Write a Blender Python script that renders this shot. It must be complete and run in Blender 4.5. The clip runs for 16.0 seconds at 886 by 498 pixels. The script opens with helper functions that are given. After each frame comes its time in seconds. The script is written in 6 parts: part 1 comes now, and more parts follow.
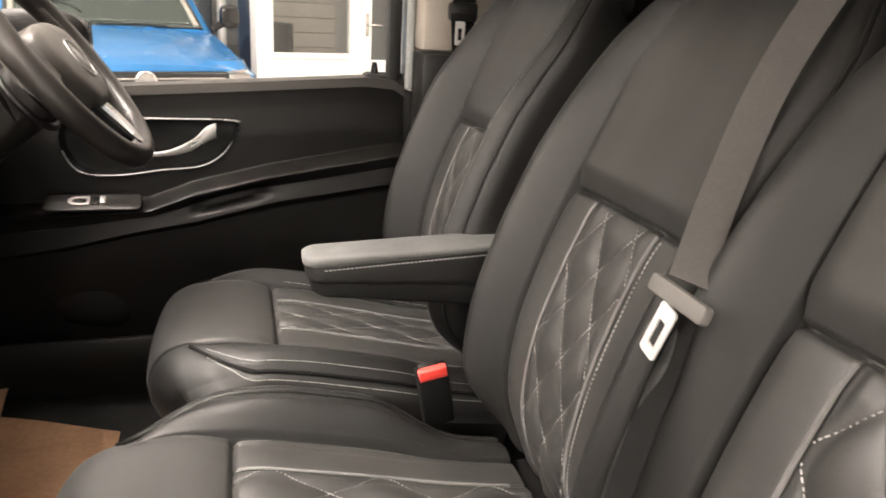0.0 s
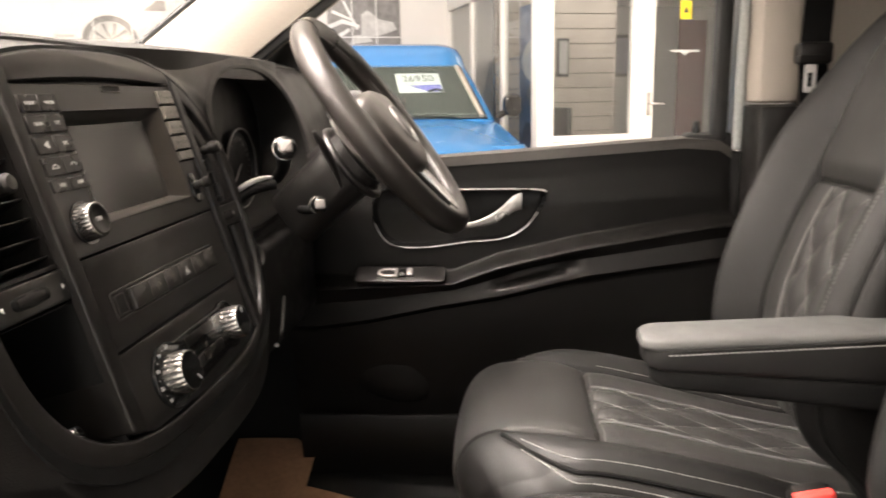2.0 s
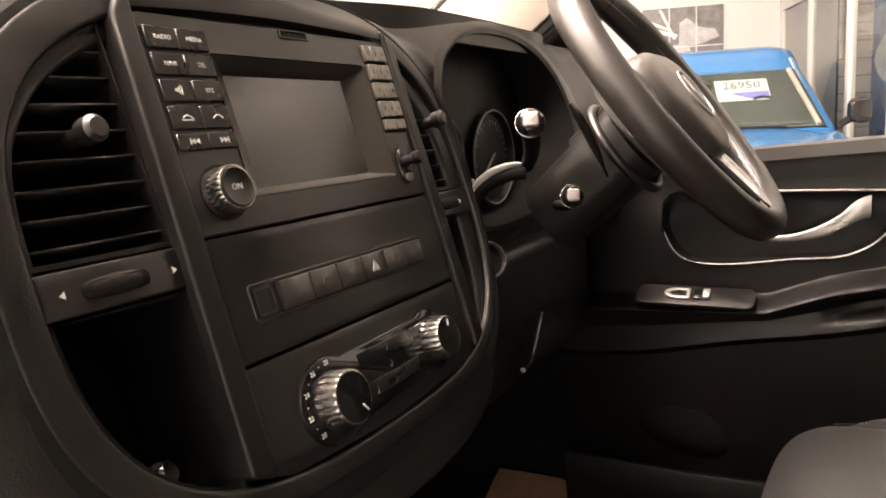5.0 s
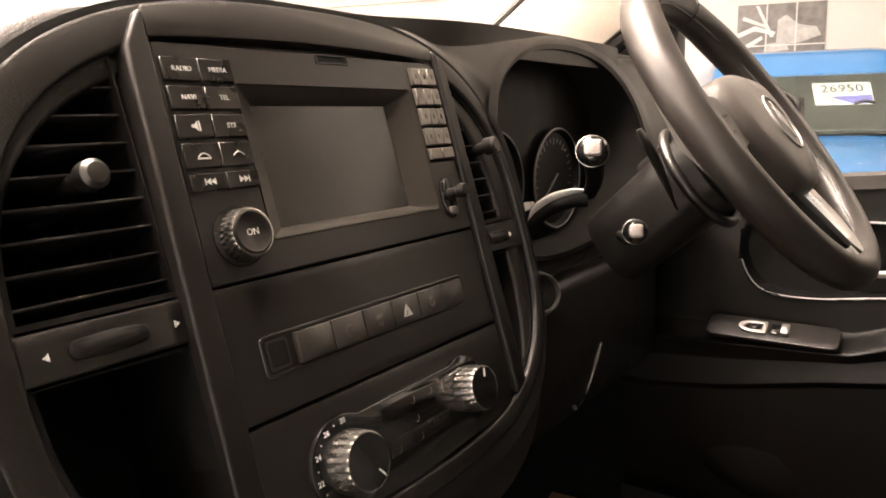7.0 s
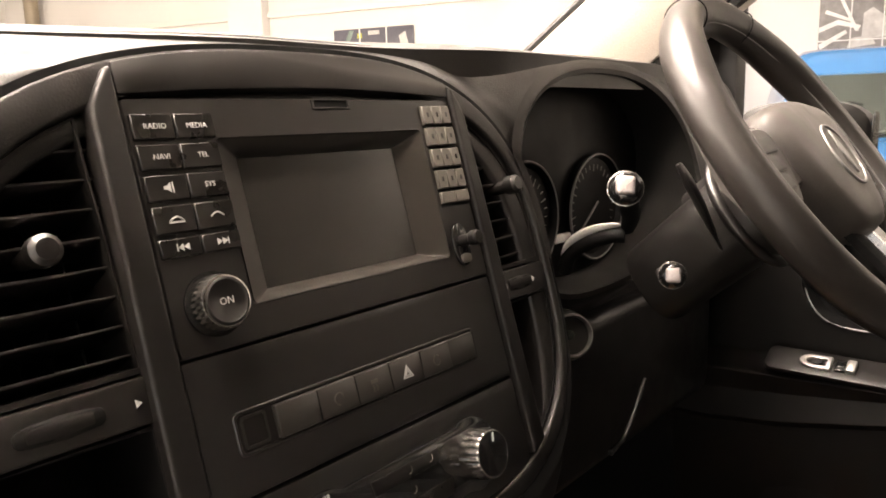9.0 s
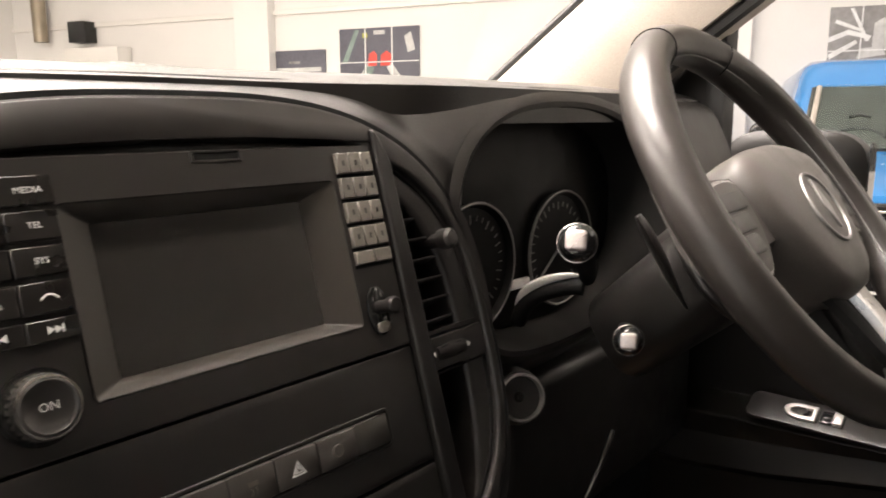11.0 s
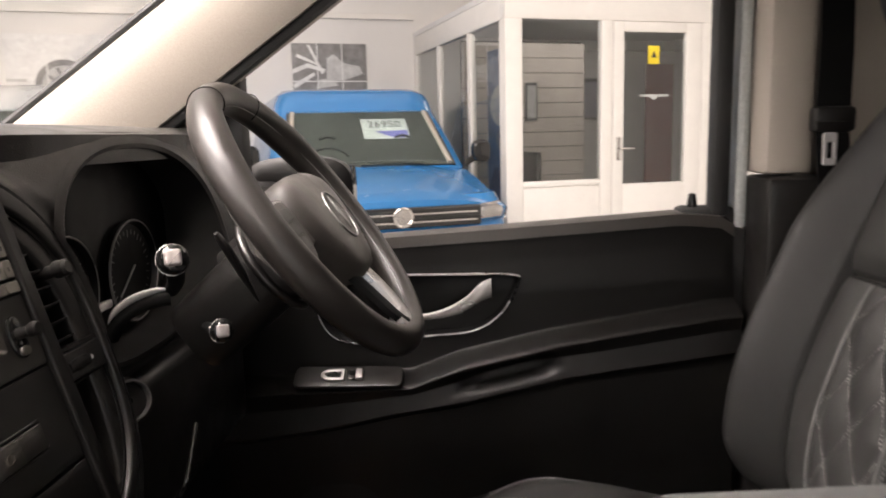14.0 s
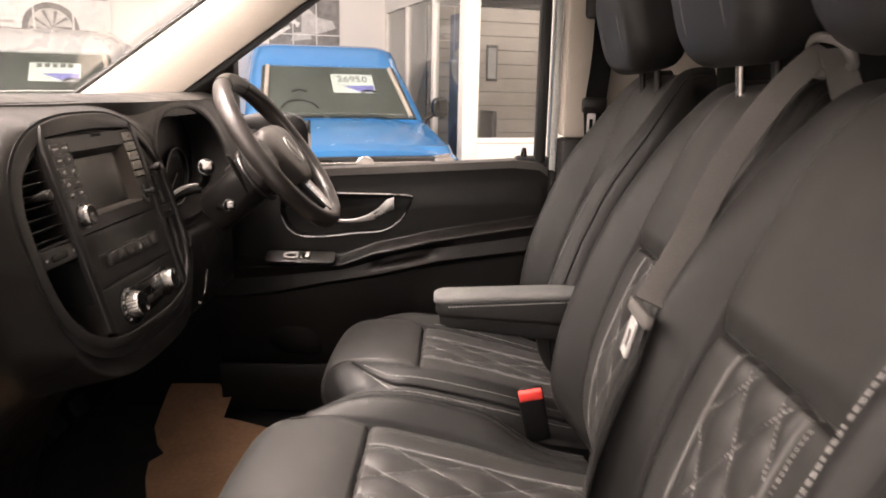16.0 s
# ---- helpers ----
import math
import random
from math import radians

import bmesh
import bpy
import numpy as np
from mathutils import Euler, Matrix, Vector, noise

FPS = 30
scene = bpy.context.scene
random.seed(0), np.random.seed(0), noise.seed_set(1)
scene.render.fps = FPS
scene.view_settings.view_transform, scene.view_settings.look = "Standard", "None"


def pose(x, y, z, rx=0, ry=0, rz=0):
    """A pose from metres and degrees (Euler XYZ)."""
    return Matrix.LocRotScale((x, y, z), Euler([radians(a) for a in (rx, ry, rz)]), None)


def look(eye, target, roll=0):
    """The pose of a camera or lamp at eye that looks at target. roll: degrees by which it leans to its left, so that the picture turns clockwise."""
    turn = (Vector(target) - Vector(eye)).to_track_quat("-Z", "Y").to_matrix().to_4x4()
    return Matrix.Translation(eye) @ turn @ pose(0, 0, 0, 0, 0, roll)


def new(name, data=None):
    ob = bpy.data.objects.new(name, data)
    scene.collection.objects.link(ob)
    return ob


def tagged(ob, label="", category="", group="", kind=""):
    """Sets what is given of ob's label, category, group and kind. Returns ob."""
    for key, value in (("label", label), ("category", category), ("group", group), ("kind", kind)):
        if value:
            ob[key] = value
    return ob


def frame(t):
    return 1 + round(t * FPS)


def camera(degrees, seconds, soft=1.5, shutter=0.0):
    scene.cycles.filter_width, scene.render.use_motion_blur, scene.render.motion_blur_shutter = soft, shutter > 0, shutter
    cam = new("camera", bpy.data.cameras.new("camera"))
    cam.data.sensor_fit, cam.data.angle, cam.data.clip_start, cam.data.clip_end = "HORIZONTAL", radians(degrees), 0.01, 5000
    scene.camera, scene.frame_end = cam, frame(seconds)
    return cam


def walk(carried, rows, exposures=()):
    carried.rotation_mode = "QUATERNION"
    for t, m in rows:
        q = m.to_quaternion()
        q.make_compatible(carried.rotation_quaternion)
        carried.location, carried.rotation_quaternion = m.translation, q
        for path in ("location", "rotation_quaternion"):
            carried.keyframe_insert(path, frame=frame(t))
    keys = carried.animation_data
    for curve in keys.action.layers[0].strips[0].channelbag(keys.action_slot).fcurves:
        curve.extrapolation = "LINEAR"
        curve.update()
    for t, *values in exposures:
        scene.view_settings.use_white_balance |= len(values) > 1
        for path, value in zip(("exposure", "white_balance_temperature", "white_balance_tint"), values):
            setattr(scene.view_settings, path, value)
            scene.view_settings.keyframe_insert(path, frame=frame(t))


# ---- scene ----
cam = camera(62.7, 16.0, 1.7, 0.4)
PATH = [
    (0, (0.418, -0.808, 1.49), (0.951, 1.016, 0.867), 3.3),
    (0.5, (0.427, -0.795, 1.49), (0.801, 1.072, 0.878), 3.0),
    (1, (0.41, -0.761, 1.479), (0.642, 1.135, 0.885), 1.2),
    (1.5, (0.366, -0.718, 1.477), (0.444, 1.216, 0.973), -0.0),
    (2, (0.346, -0.65, 1.43), (0.165, 1.298, 1.017), -1.2),
    (2.5, (0.329, -0.603, 1.414), (-0.096, 1.313, 1.031), -1.3),
    (3, (0.337, -0.566, 1.386), (-0.299, 1.295, 1.021), -0.9),
    (3.5, (0.336, -0.519, 1.365), (-0.432, 1.29, 0.994), 0.1),
    (4, (0.345, -0.469, 1.35), (-0.53, 1.29, 0.977), -1.3),
    (4.5, (0.347, -0.443, 1.357), (-0.585, 1.293, 1.015), -2.8),
    (7, (0.344, -0.368, 1.397), (-0.806, 1.232, 1.055), -1.4),
    (7.5, (0.352, -0.351, 1.408), (-0.839, 1.216, 1.056), -1.4),
    (8, (0.357, -0.338, 1.413), (-0.869, 1.204, 1.065), -1.7),
    (10.5, (0.341, -0.237, 1.458), (-1.006, 1.197, 1.099), -0.8),
    (11, (0.348, -0.21, 1.462), (-0.956, 1.266, 1.113), -0.3),
    (11.5, (0.35, -0.185, 1.467), (-0.848, 1.384, 1.147), 0.5),
    (12, (0.362, -0.168, 1.477), (-0.696, 1.504, 1.188), 1.0),
    (12.5, (0.368, -0.171, 1.487), (-0.519, 1.602, 1.222), 0.7),
    (13, (0.377, -0.2, 1.487), (-0.287, 1.668, 1.224), -0.4),
    (13.5, (0.376, -0.275, 1.485), (-0.016, 1.666, 1.207), -1.1),
    (14, (0.353, -0.401, 1.48), (0.252, 1.572, 1.17), -1.4),
    (14.5, (0.314, -0.559, 1.476), (0.378, 1.408, 1.121), -1.3),
    (15, (0.314, -0.721, 1.516), (0.432, 1.239, 1.135), -0.8),
    (15.5, (0.425, -0.933, 1.534), (0.503, 1.025, 1.13), 0.5),
    (16, (0.535, -1.12, 1.525), (0.509, 0.832, 1.092), 1.1),
]
LIGHTNESS = [(0, 0.26, 6700, 10), (0.5, 0.24, 6700, 10), (1.5, 0.22, 6700, 10), (2.5, 0.30, 6900, 13), (3.5, 0.38, 7150, 15), (4.5, 0.40, 7250, 16), (7, 0.40, 7450, 16), (8, 0.36, 7450, 16),
             (10.5, 0.14, 6700, 11), (11.5, -0.06, 6650, 11), (12.5, -0.28, 6750, 11), (13, -0.40, 6650, 12), (13.5, -0.48, 6600, 12), (14, -0.52, 6450, 13), (14.5, -0.48, 6450, 15), (15, -0.36, 6550, 17), (15.5, -0.27, 6600, 18), (16, 0.0, 6900, 18)]
walk(cam, [(t, look(eye, target, roll)) for t, eye, target, roll in PATH], LIGHTNESS)

# ---- light: a bright showroom, lit by ceiling panels and daylight from its glass front ----
world = bpy.data.worlds.new("world")
scene.world = world
world.use_nodes = True
sky = world.node_tree.nodes.new("ShaderNodeTexSky")
sky.sky_type, sky.sun_disc = "NISHITA", False
sky.sun_elevation, sky.sun_rotation = radians(40), radians(200)
world.node_tree.links.new(sky.outputs[0], world.node_tree.nodes["Background"].inputs[0])
world.node_tree.nodes["Background"].inputs[1].default_value = 0.1
scene.view_settings.exposure = 0.0


def area_lamp(name, m, sx, sy, watts, colour=(1, 0.96, 0.9)):
    data = bpy.data.lights.new(name, "AREA")
    data.shape, data.size, data.size_y, data.energy, data.color = "RECTANGLE", sx, sy, watts, colour
    ob = new(name, data)
    ob.matrix_world = m
    return ob


SHOW = pose(0, 0, 0, 0, 0, 20)  # the showroom stands at 20 degrees to the parked van


LAMPS = [(-3.0, -5.5, 5.0, 1.6, 330), (-6.5, -1.0, 5.0, 5.0, 1050), (1.0, -3.5, 3.5, 1.4, 70), (-2.0, 5.8, 10.0, 3.0, 100), (4.6, 1.6, 2.5, 5.0, 110)]
for u, d, sx, sy, watts in LAMPS:
    area_lamp("overhead_light", SHOW @ pose(u, d, 4.40), sx, sy, watts, (1.0, 0.90, 0.83))
area_lamp("glass_front_daylight", SHOW @ pose(-1.5, -6.85, 1.9, 90, 0, 0), 9.0, 3.2, 60, (1.0, 0.96, 0.92))
area_lamp("overhead_light", pose(-1.6, -0.2, 4.40, 0, 0, 20), 2.6, 3.0, 880, (1.0, 0.90, 0.83))
# added lamp without a known fixture, set to brighten the upper console and dash
area_lamp("overhead_light", pose(0.80, -1.15, 4.40, 0, 0, 0), 0.8, 2.2, 265, (1.0, 0.88, 0.78))
# unseen lamp added to brighten the office, hidden behind its top rail
area_lamp("office_fill_light", SHOW @ pose(3.9, 6.6, 2.71), 1.4, 0.9, 22, (1.0, 0.93, 0.86))

# ---- tools ----
def part(name, bm, mat, parent=None, label="", smooth=True, m=None):
    """One mesh object from a bmesh, under a thing or a part."""
    bmesh.ops.recalc_face_normals(bm, faces=bm.faces)
    data = bpy.data.meshes.new(name)
    bm.to_mesh(data)
    bm.free()
    data.materials.append(mat)
    if smooth:
        data.shade_smooth()
        data.set_sharp_from_angle(angle=radians(38))
    ob = new(name, data)
    if m is not None:
        ob.matrix_basis = m
    if parent is not None:
        ob.parent = parent
    if label:
        tagged(ob, label)
    return ob


def thing(name, label, category, group="", kind="", m=None):
    """An Empty that carries the parts of a thing."""
    ob = new(name)
    ob.empty_display_size = 0.05
    if m is not None:
        ob.matrix_basis = m
    return tagged(ob, label, category, group, kind)


def bev(bm, w, seg=2, angle=30):
    if w > 0:
        edges = [e for e in bm.edges if e.is_manifold and e.calc_face_angle(0) > radians(angle)]
        bmesh.ops.bevel(bm, geom=edges, offset=w, segments=seg, affect="EDGES", profile=0.5, clamp_overlap=True)
    return bm


def box(x0, x1, y0, y1, z0, z1, w=0.0, seg=2, bm=None):
    b = bmesh.new()
    bmesh.ops.create_cube(b, size=1.0)
    bmesh.ops.scale(b, vec=(x1 - x0, y1 - y0, z1 - z0), verts=b.verts)
    bmesh.ops.translate(b, vec=((x0 + x1) / 2, (y0 + y1) / 2, (z0 + z1) / 2), verts=b.verts)
    bev(b, w, seg)
    return join(bm, b)


def join(bm, b):
    if bm is None:
        return b
    data = bpy.data.meshes.new("tmp")
    b.to_mesh(data)
    b.free()
    bm.from_mesh(data)
    bpy.data.meshes.remove(data)
    return bm


def moved(bm, m):
    bmesh.ops.transform(bm, matrix=m, verts=bm.verts)
    return bm


def prism(pts, z0, z1, w=0.0, seg=2, bm=None):
    """A flat outline in x, y drawn out from z0 to z1."""
    b = bmesh.new()
    lo = [b.verts.new((x, y, z0)) for x, y in pts]
    hi = [b.verts.new((x, y, z1)) for x, y in pts]
    b.faces.new(lo[::-1])
    b.faces.new(hi)
    n = len(pts)
    for i in range(n):
        b.faces.new((lo[i], lo[(i + 1) % n], hi[(i + 1) % n], hi[i]))
    bmesh.ops.recalc_face_normals(b, faces=b.faces)
    bev(b, w, seg, 50)
    return join(bm, b)


def ring(outer, inner, z0, z1, w=0.0, seg=2, bm=None):
    """A frame between two outlines of equally many points."""
    b = bmesh.new()
    n = len(outer)
    rows = [[b.verts.new((x, y, z)) for x, y in pts] for pts, z in ((outer, z0), (outer, z1), (inner, z1), (inner, z0))]
    for k in range(4):
        r, s = rows[k], rows[(k + 1) % 4]
        for i in range(n):
            b.faces.new((r[i], r[(i + 1) % n], s[(i + 1) % n], s[i]))
    bmesh.ops.recalc_face_normals(b, faces=b.faces)
    bev(b, w, seg, 50)
    return join(bm, b)


def loft(rows, closed=True, caps=True, bm=None):
    """A skin over rows of equally many points."""
    b = bmesh.new()
    vs = [[b.verts.new(p) for p in row] for row in rows]
    n = len(rows[0])
    for r, s in zip(vs, vs[1:]):
        for i in range(n if closed else n - 1):
            b.faces.new((r[i], r[(i + 1) % n], s[(i + 1) % n], s[i]))
    if caps and closed:
        b.faces.new(vs[0][::-1])
        b.faces.new(vs[-1])
    bmesh.ops.recalc_face_normals(b, faces=b.faces)
    return join(bm, b)


def tube(points, radius, closed=False, n=8, bm=None, flat=1.0):
    """A round bar along points; radius may be a list; flat squeezes it along its second cross axis."""
    pts = [Vector(p) for p in points]
    m = len(pts)
    rows, up = [], None
    for i, p in enumerate(pts):
        a = pts[(i - 1) % m] if (closed or i) else p
        c = pts[(i + 1) % m] if (closed or i < m - 1) else p
        t = (c - a).normalized()
        if up is None:
            up = Vector((0, 0, 1)) if abs(t.z) < 0.9 else Vector((1, 0, 0))
        side = t.cross(up).normalized()
        up = side.cross(t).normalized()
        r = radius[i] if isinstance(radius, (list, tuple)) else radius
        rows.append([p + side * (r * math.cos(k * math.tau / n)) + up * (r * flat * math.sin(k * math.tau / n)) for k in range(n)])
    if closed:
        rows.append(rows[0])
    b = loft(rows, True, not closed)
    if closed:
        bmesh.ops.remove_doubles(b, verts=b.verts, dist=1e-6)
    return join(bm, b)


def lathe(profile, n=32, m=None, bm=None):
    """A turned body: profile of (radius, height) about z."""
    rows = [[(r * math.cos(k * math.tau / n), r * math.sin(k * math.tau / n), z) for k in range(n)] for r, z in profile]
    b = loft(rows)
    if m is not None:
        moved(b, m)
    return join(bm, b)


def spline(pts, n=8, closed=False):
    """A smooth curve through points."""
    v = [Vector(p) for p in pts]
    out, m = [], len(v)
    for i in range(m if closed else m - 1):
        p0, p1, p2, p3 = (v[(i + k) % m] if closed else v[min(max(i + k, 0), m - 1)] for k in (-1, 0, 1, 2))
        for k in range(n):
            t = k / n
            out.append(0.5 * (2 * p1 + (p2 - p0) * t + (2 * p0 - 5 * p1 + 4 * p2 - p3) * t * t + (3 * p1 - p0 - 3 * p2 + p3) * t ** 3))
    if not closed:
        out.append(v[-1].copy())
    return out


def rounded(x0, x1, y0, y1, r, n=5):
    """The outline of a rectangle with round corners."""
    out = []
    for cx, cy, a in ((x1 - r, y1 - r, 0), (x0 + r, y1 - r, 90), (x0 + r, y0 + r, 180), (x1 - r, y0 + r, 270)):
        for k in range(n + 1):
            t = radians(a + 90 * k / n)
            out.append((cx + r * math.cos(t), cy + r * math.sin(t)))
    return out


def oval(cx, cy, rx, ry, n=32, p=2.0):
    """A superellipse outline."""
    out = []
    for k in range(n):
        c, s = math.cos(k * math.tau / n), math.sin(k * math.tau / n)
        out.append((cx + rx * math.copysign(abs(c) ** (2 / p), c), cy + ry * math.copysign(abs(s) ** (2 / p), s)))
    return out


def writing(text, size, mat, m, parent, name="lettering", depth=0.0002):
    """Raised lettering in the built-in font, as a mesh."""
    curve = bpy.data.curves.new(name, "FONT")
    curve.body, curve.size, curve.align_x, curve.align_y, curve.extrude = text, size, "CENTER", "CENTER", depth
    curve.resolution_u = 2
    tmp = bpy.data.objects.new(name, curve)
    data = bpy.data.meshes.new_from_object(tmp)
    bpy.data.objects.remove(tmp)
    bpy.data.curves.remove(curve)
    data.materials.clear()
    data.materials.append(mat)
    ob = new(name, data)
    ob.matrix_basis = m
    ob.parent = parent
    return ob


# ---- materials ----
def material(name, base, rough=0.5, metal=0.0, var=0.15, scale=6.0, fine=300.0, bump=0.1, dist=0.001, coat=0.0, spec=0.5, speck=0.12, kind="noise", rvar=0.1):
    """A surface with colour variation at two scales, uneven gloss and fine relief; scales are waves a metre."""
    mat = bpy.data.materials.new(name)
    mat.use_nodes = True
    nt = mat.node_tree
    N, L = nt.nodes, nt.links
    b = N["Principled BSDF"]
    b.inputs["Roughness"].default_value, b.inputs["Metallic"].default_value = rough, metal
    b.inputs["Coat Weight"].default_value, b.inputs["Specular IOR Level"].default_value = coat, spec
    geo = N.new("ShaderNodeNewGeometry")

    def tex(sc, detail=4):
        t = N.new("ShaderNodeTexNoise")
        t.inputs["Scale"].default_value, t.inputs["Detail"].default_value = sc, detail
        L.new(geo.outputs["Position"], t.inputs["Vector"])
        return t.outputs["Fac"]

    def mapped(src, lo, hi):
        r = N.new("ShaderNodeMapRange")
        r.inputs["From Min"].default_value, r.inputs["From Max"].default_value = 0.25, 0.75
        r.inputs["To Min"].default_value, r.inputs["To Max"].default_value = lo, hi
        L.new(src, r.inputs["Value"])
        return r.outputs[0]

    big = tex(scale)
    if kind == "leather" or kind == "grain":
        v = N.new("ShaderNodeTexVoronoi")
        v.feature = "DISTANCE_TO_EDGE" if kind == "leather" else "F1"
        v.inputs["Scale"].default_value = fine
        L.new(geo.outputs["Position"], v.inputs["Vector"])
        small = v.outputs["Distance"]
    elif kind == "weave":
        w = N.new("ShaderNodeTexWave")
        w.inputs["Scale"].default_value, w.inputs["Distortion"].default_value = fine, 0.6
        w.bands_direction = "Z"
        L.new(geo.outputs["Position"], w.inputs["Vector"])
        small = w.outputs["Fac"]
    else:
        small = tex(fine, 3)
    col = N.new("ShaderNodeMix")
    col.data_type, col.blend_type = "RGBA", "MULTIPLY"
    col.inputs["Factor"].default_value = 1.0
    col.inputs[6].default_value = (*base, 1)
    mul = N.new("ShaderNodeMath")
    mul.operation = "MULTIPLY"
    L.new(mapped(big, 1 - var, 1 + var), mul.inputs[0])
    L.new(mapped(tex(fine * 0.7, 2), 1 - speck, 1 + speck), mul.inputs[1])
    L.new(mul.outputs[0], col.inputs[7])
    L.new(col.outputs[2], b.inputs["Base Color"])
    L.new(mapped(tex(scale * 2.3, 5), max(rough - rvar, 0.02), min(rough + rvar, 1)), b.inputs["Roughness"])
    if bump > 0:
        bp = N.new("ShaderNodeBump")
        bp.inputs["Strength"].default_value, bp.inputs["Distance"].default_value = bump, dist
        L.new(small, bp.inputs["Height"])
        L.new(bp.outputs[0], b.inputs["Normal"])
    return mat


def glass_material(name, tint=(0.92, 0.95, 0.94), rough=0.0):
    mat = bpy.data.materials.new(name)
    mat.use_nodes = True
    b = mat.node_tree.nodes["Principled BSDF"]
    b.inputs["Base Color"].default_value = (*tint, 1)
    b.inputs["Transmission Weight"].default_value, b.inputs["Roughness"].default_value, b.inputs["IOR"].default_value = 1.0, rough, 1.45
    return mat


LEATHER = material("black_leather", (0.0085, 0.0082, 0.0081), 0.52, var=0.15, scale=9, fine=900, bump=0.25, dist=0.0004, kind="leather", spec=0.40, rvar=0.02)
INSERT = material("soft_charcoal_leather", (0.0235, 0.0230, 0.0224), 0.45, var=0.15, scale=9, fine=700, bump=0.3, dist=0.0004, kind="leather", spec=0.6, rvar=0.02)
LEATHER_TOPLIT = material("toplit_charcoal_suede_leather", (0.085, 0.086, 0.085), 0.6, var=0.15, scale=12, fine=1200, bump=0.25, dist=0.0004, kind="leather")
THREAD = material("pale_grey_thread", (0.30, 0.297, 0.29), 0.6, fine=2000, bump=0.1, dist=0.0002)
PIPING = material("grey_piping", (0.11, 0.109, 0.107), 0.45, fine=1500, bump=0.1, dist=0.0002)
DASH = material("grained_black_dash_plastic", (0.0050, 0.0042, 0.0037), 0.40, spec=0.66, var=0.12, scale=7, fine=700, bump=0.3, dist=0.0005, kind="grain")
PLASTIC = material("matt_black_plastic", (0.008, 0.0072, 0.0068), 0.40, spec=0.4, var=0.12, scale=14, fine=1400, bump=0.12, dist=0.0003)
PANEL = material("satin_black_panel_plastic", (0.0054, 0.0046, 0.0041), 0.36, rvar=0.02, spec=0.85, var=0.10, scale=15, fine=1800, bump=0.06, dist=0.0002)
GLOSS = material("gloss_black_plastic", (0.010, 0.010, 0.010), 0.10, var=0.05, scale=10, fine=400, bump=0.02, dist=0.0002, coat=0.3, rvar=0.05)
# near-black for plain black parts, and for hollows whose shade it paints
DARK = material("black_plastic_and_void_shade", (0.005, 0.005, 0.005), 0.75, spec=0.15, fine=500, bump=0.1)
RUBBER = material("black_rubber_seal", (0.012, 0.012, 0.012), 0.6, fine=600, bump=0.1)
CHROME = material("polished_chrome", (0.52, 0.50, 0.48), 0.22, 1.0, var=0.04, fine=800, bump=0.02, dist=0.0002, rvar=0.06)
SATIN = material("satin_silver_plastic", (0.50, 0.49, 0.48), 0.32, 0.85, var=0.06, fine=1200, bump=0.05, dist=0.0002)
BEIGE = material("beige_pillar_trim", (0.37, 0.335, 0.29), 0.7, var=0.05, scale=5, fine=1000, bump=0.2, dist=0.0003)
WHITEBODY = material("white_body_paint", (0.72, 0.73, 0.72), 0.25, var=0.03, fine=200, bump=0.01, coat=0.4)
BELT = material("lit_woven_black_belt", (0.056, 0.053, 0.050), 0.6, var=0.1, scale=10, fine=500, bump=0.3, dist=0.0004, kind="weave")
RED = material("red_button_plastic", (0.75, 0.055, 0.045), 0.45, fine=800, bump=0.05)
SCREENGLASS = material("dark_screen_glass", (0.022, 0.0205, 0.019), 0.22, speck=0.01, var=0.03, fine=300, bump=0.0, spec=0.9, rvar=0.005)
KEYCAP = material("black_key_caps", (0.008, 0.0072, 0.0066), 0.30, var=0.1, scale=20, fine=1500, bump=0.06, dist=0.0002)
INK = material("white_print", (0.50, 0.50, 0.49), 0.6, fine=900, bump=0.0)
MAT_PAPER = material("brown_floor_paper", (0.33, 0.19, 0.11), 0.85, var=0.15, scale=8, fine=120, bump=0.4, dist=0.002)
CARPET = material("black_floor_mat", (0.007, 0.007, 0.007), 0.9, fine=600, bump=0.5, dist=0.002)

# ---- the showroom ----
WALLP = material("white_wall_paint", (0.78, 0.765, 0.74), 0.7, var=0.03, scale=1.5, fine=90, bump=0.02, dist=0.001, speck=0.015)
CEILP = material("white_ceiling_panels", (0.76, 0.75, 0.73), 0.8, var=0.03, scale=2, fine=120, bump=0.02, speck=0.02)
FLOORT = material("grey_floor_tiles", (0.42, 0.41, 0.39), 0.3, var=0.08, scale=2, fine=120, bump=0.03)
UPVC = material("white_frame_plastic", (0.78, 0.76, 0.72), 0.4, var=0.03, fine=300, bump=0.02)
PANE = glass_material("clear_glass")
U0, U1, D0, D1, H = -11.0, 6.6, -7.0, 8.8, 4.5


def structure(name, bm, mat, label="", category="", smooth=False, m=SHOW):
    ob = part(name, bm, mat, None, "", smooth, m)
    return tagged(ob, label, category, kind="structure")


structure("ground", box(U0 - 30, U1 + 30, D0 - 30, D1 + 30, -0.3, 0.0), FLOORT, "pale grey showroom floor with a soft sheen", "floor")
structure("wall_north", box(U0 - 0.2, U1 + 0.2, D1, D1 + 0.2, 0, H), WALLP, "white painted showroom wall with posters", "wall")
structure("wall_west", box(U0 - 0.2, U0, D0, D1, 0, H), WALLP, "plain white showroom wall", "wall")
structure("wall_east", box(U1, U1 + 0.2, D0, D1, 0, H), WALLP, "plain white showroom wall", "wall")
b = box(U0 - 0.2, U1 + 0.2, D0 - 0.2, D0, 0, 0.35)
box(U0 - 0.2, U1 + 0.2, D0 - 0.2, D0, 3.6, H, bm=b)
box(U0 - 0.2, -6.0, D0 - 0.2, D0, 0.35, 3.6, bm=b)
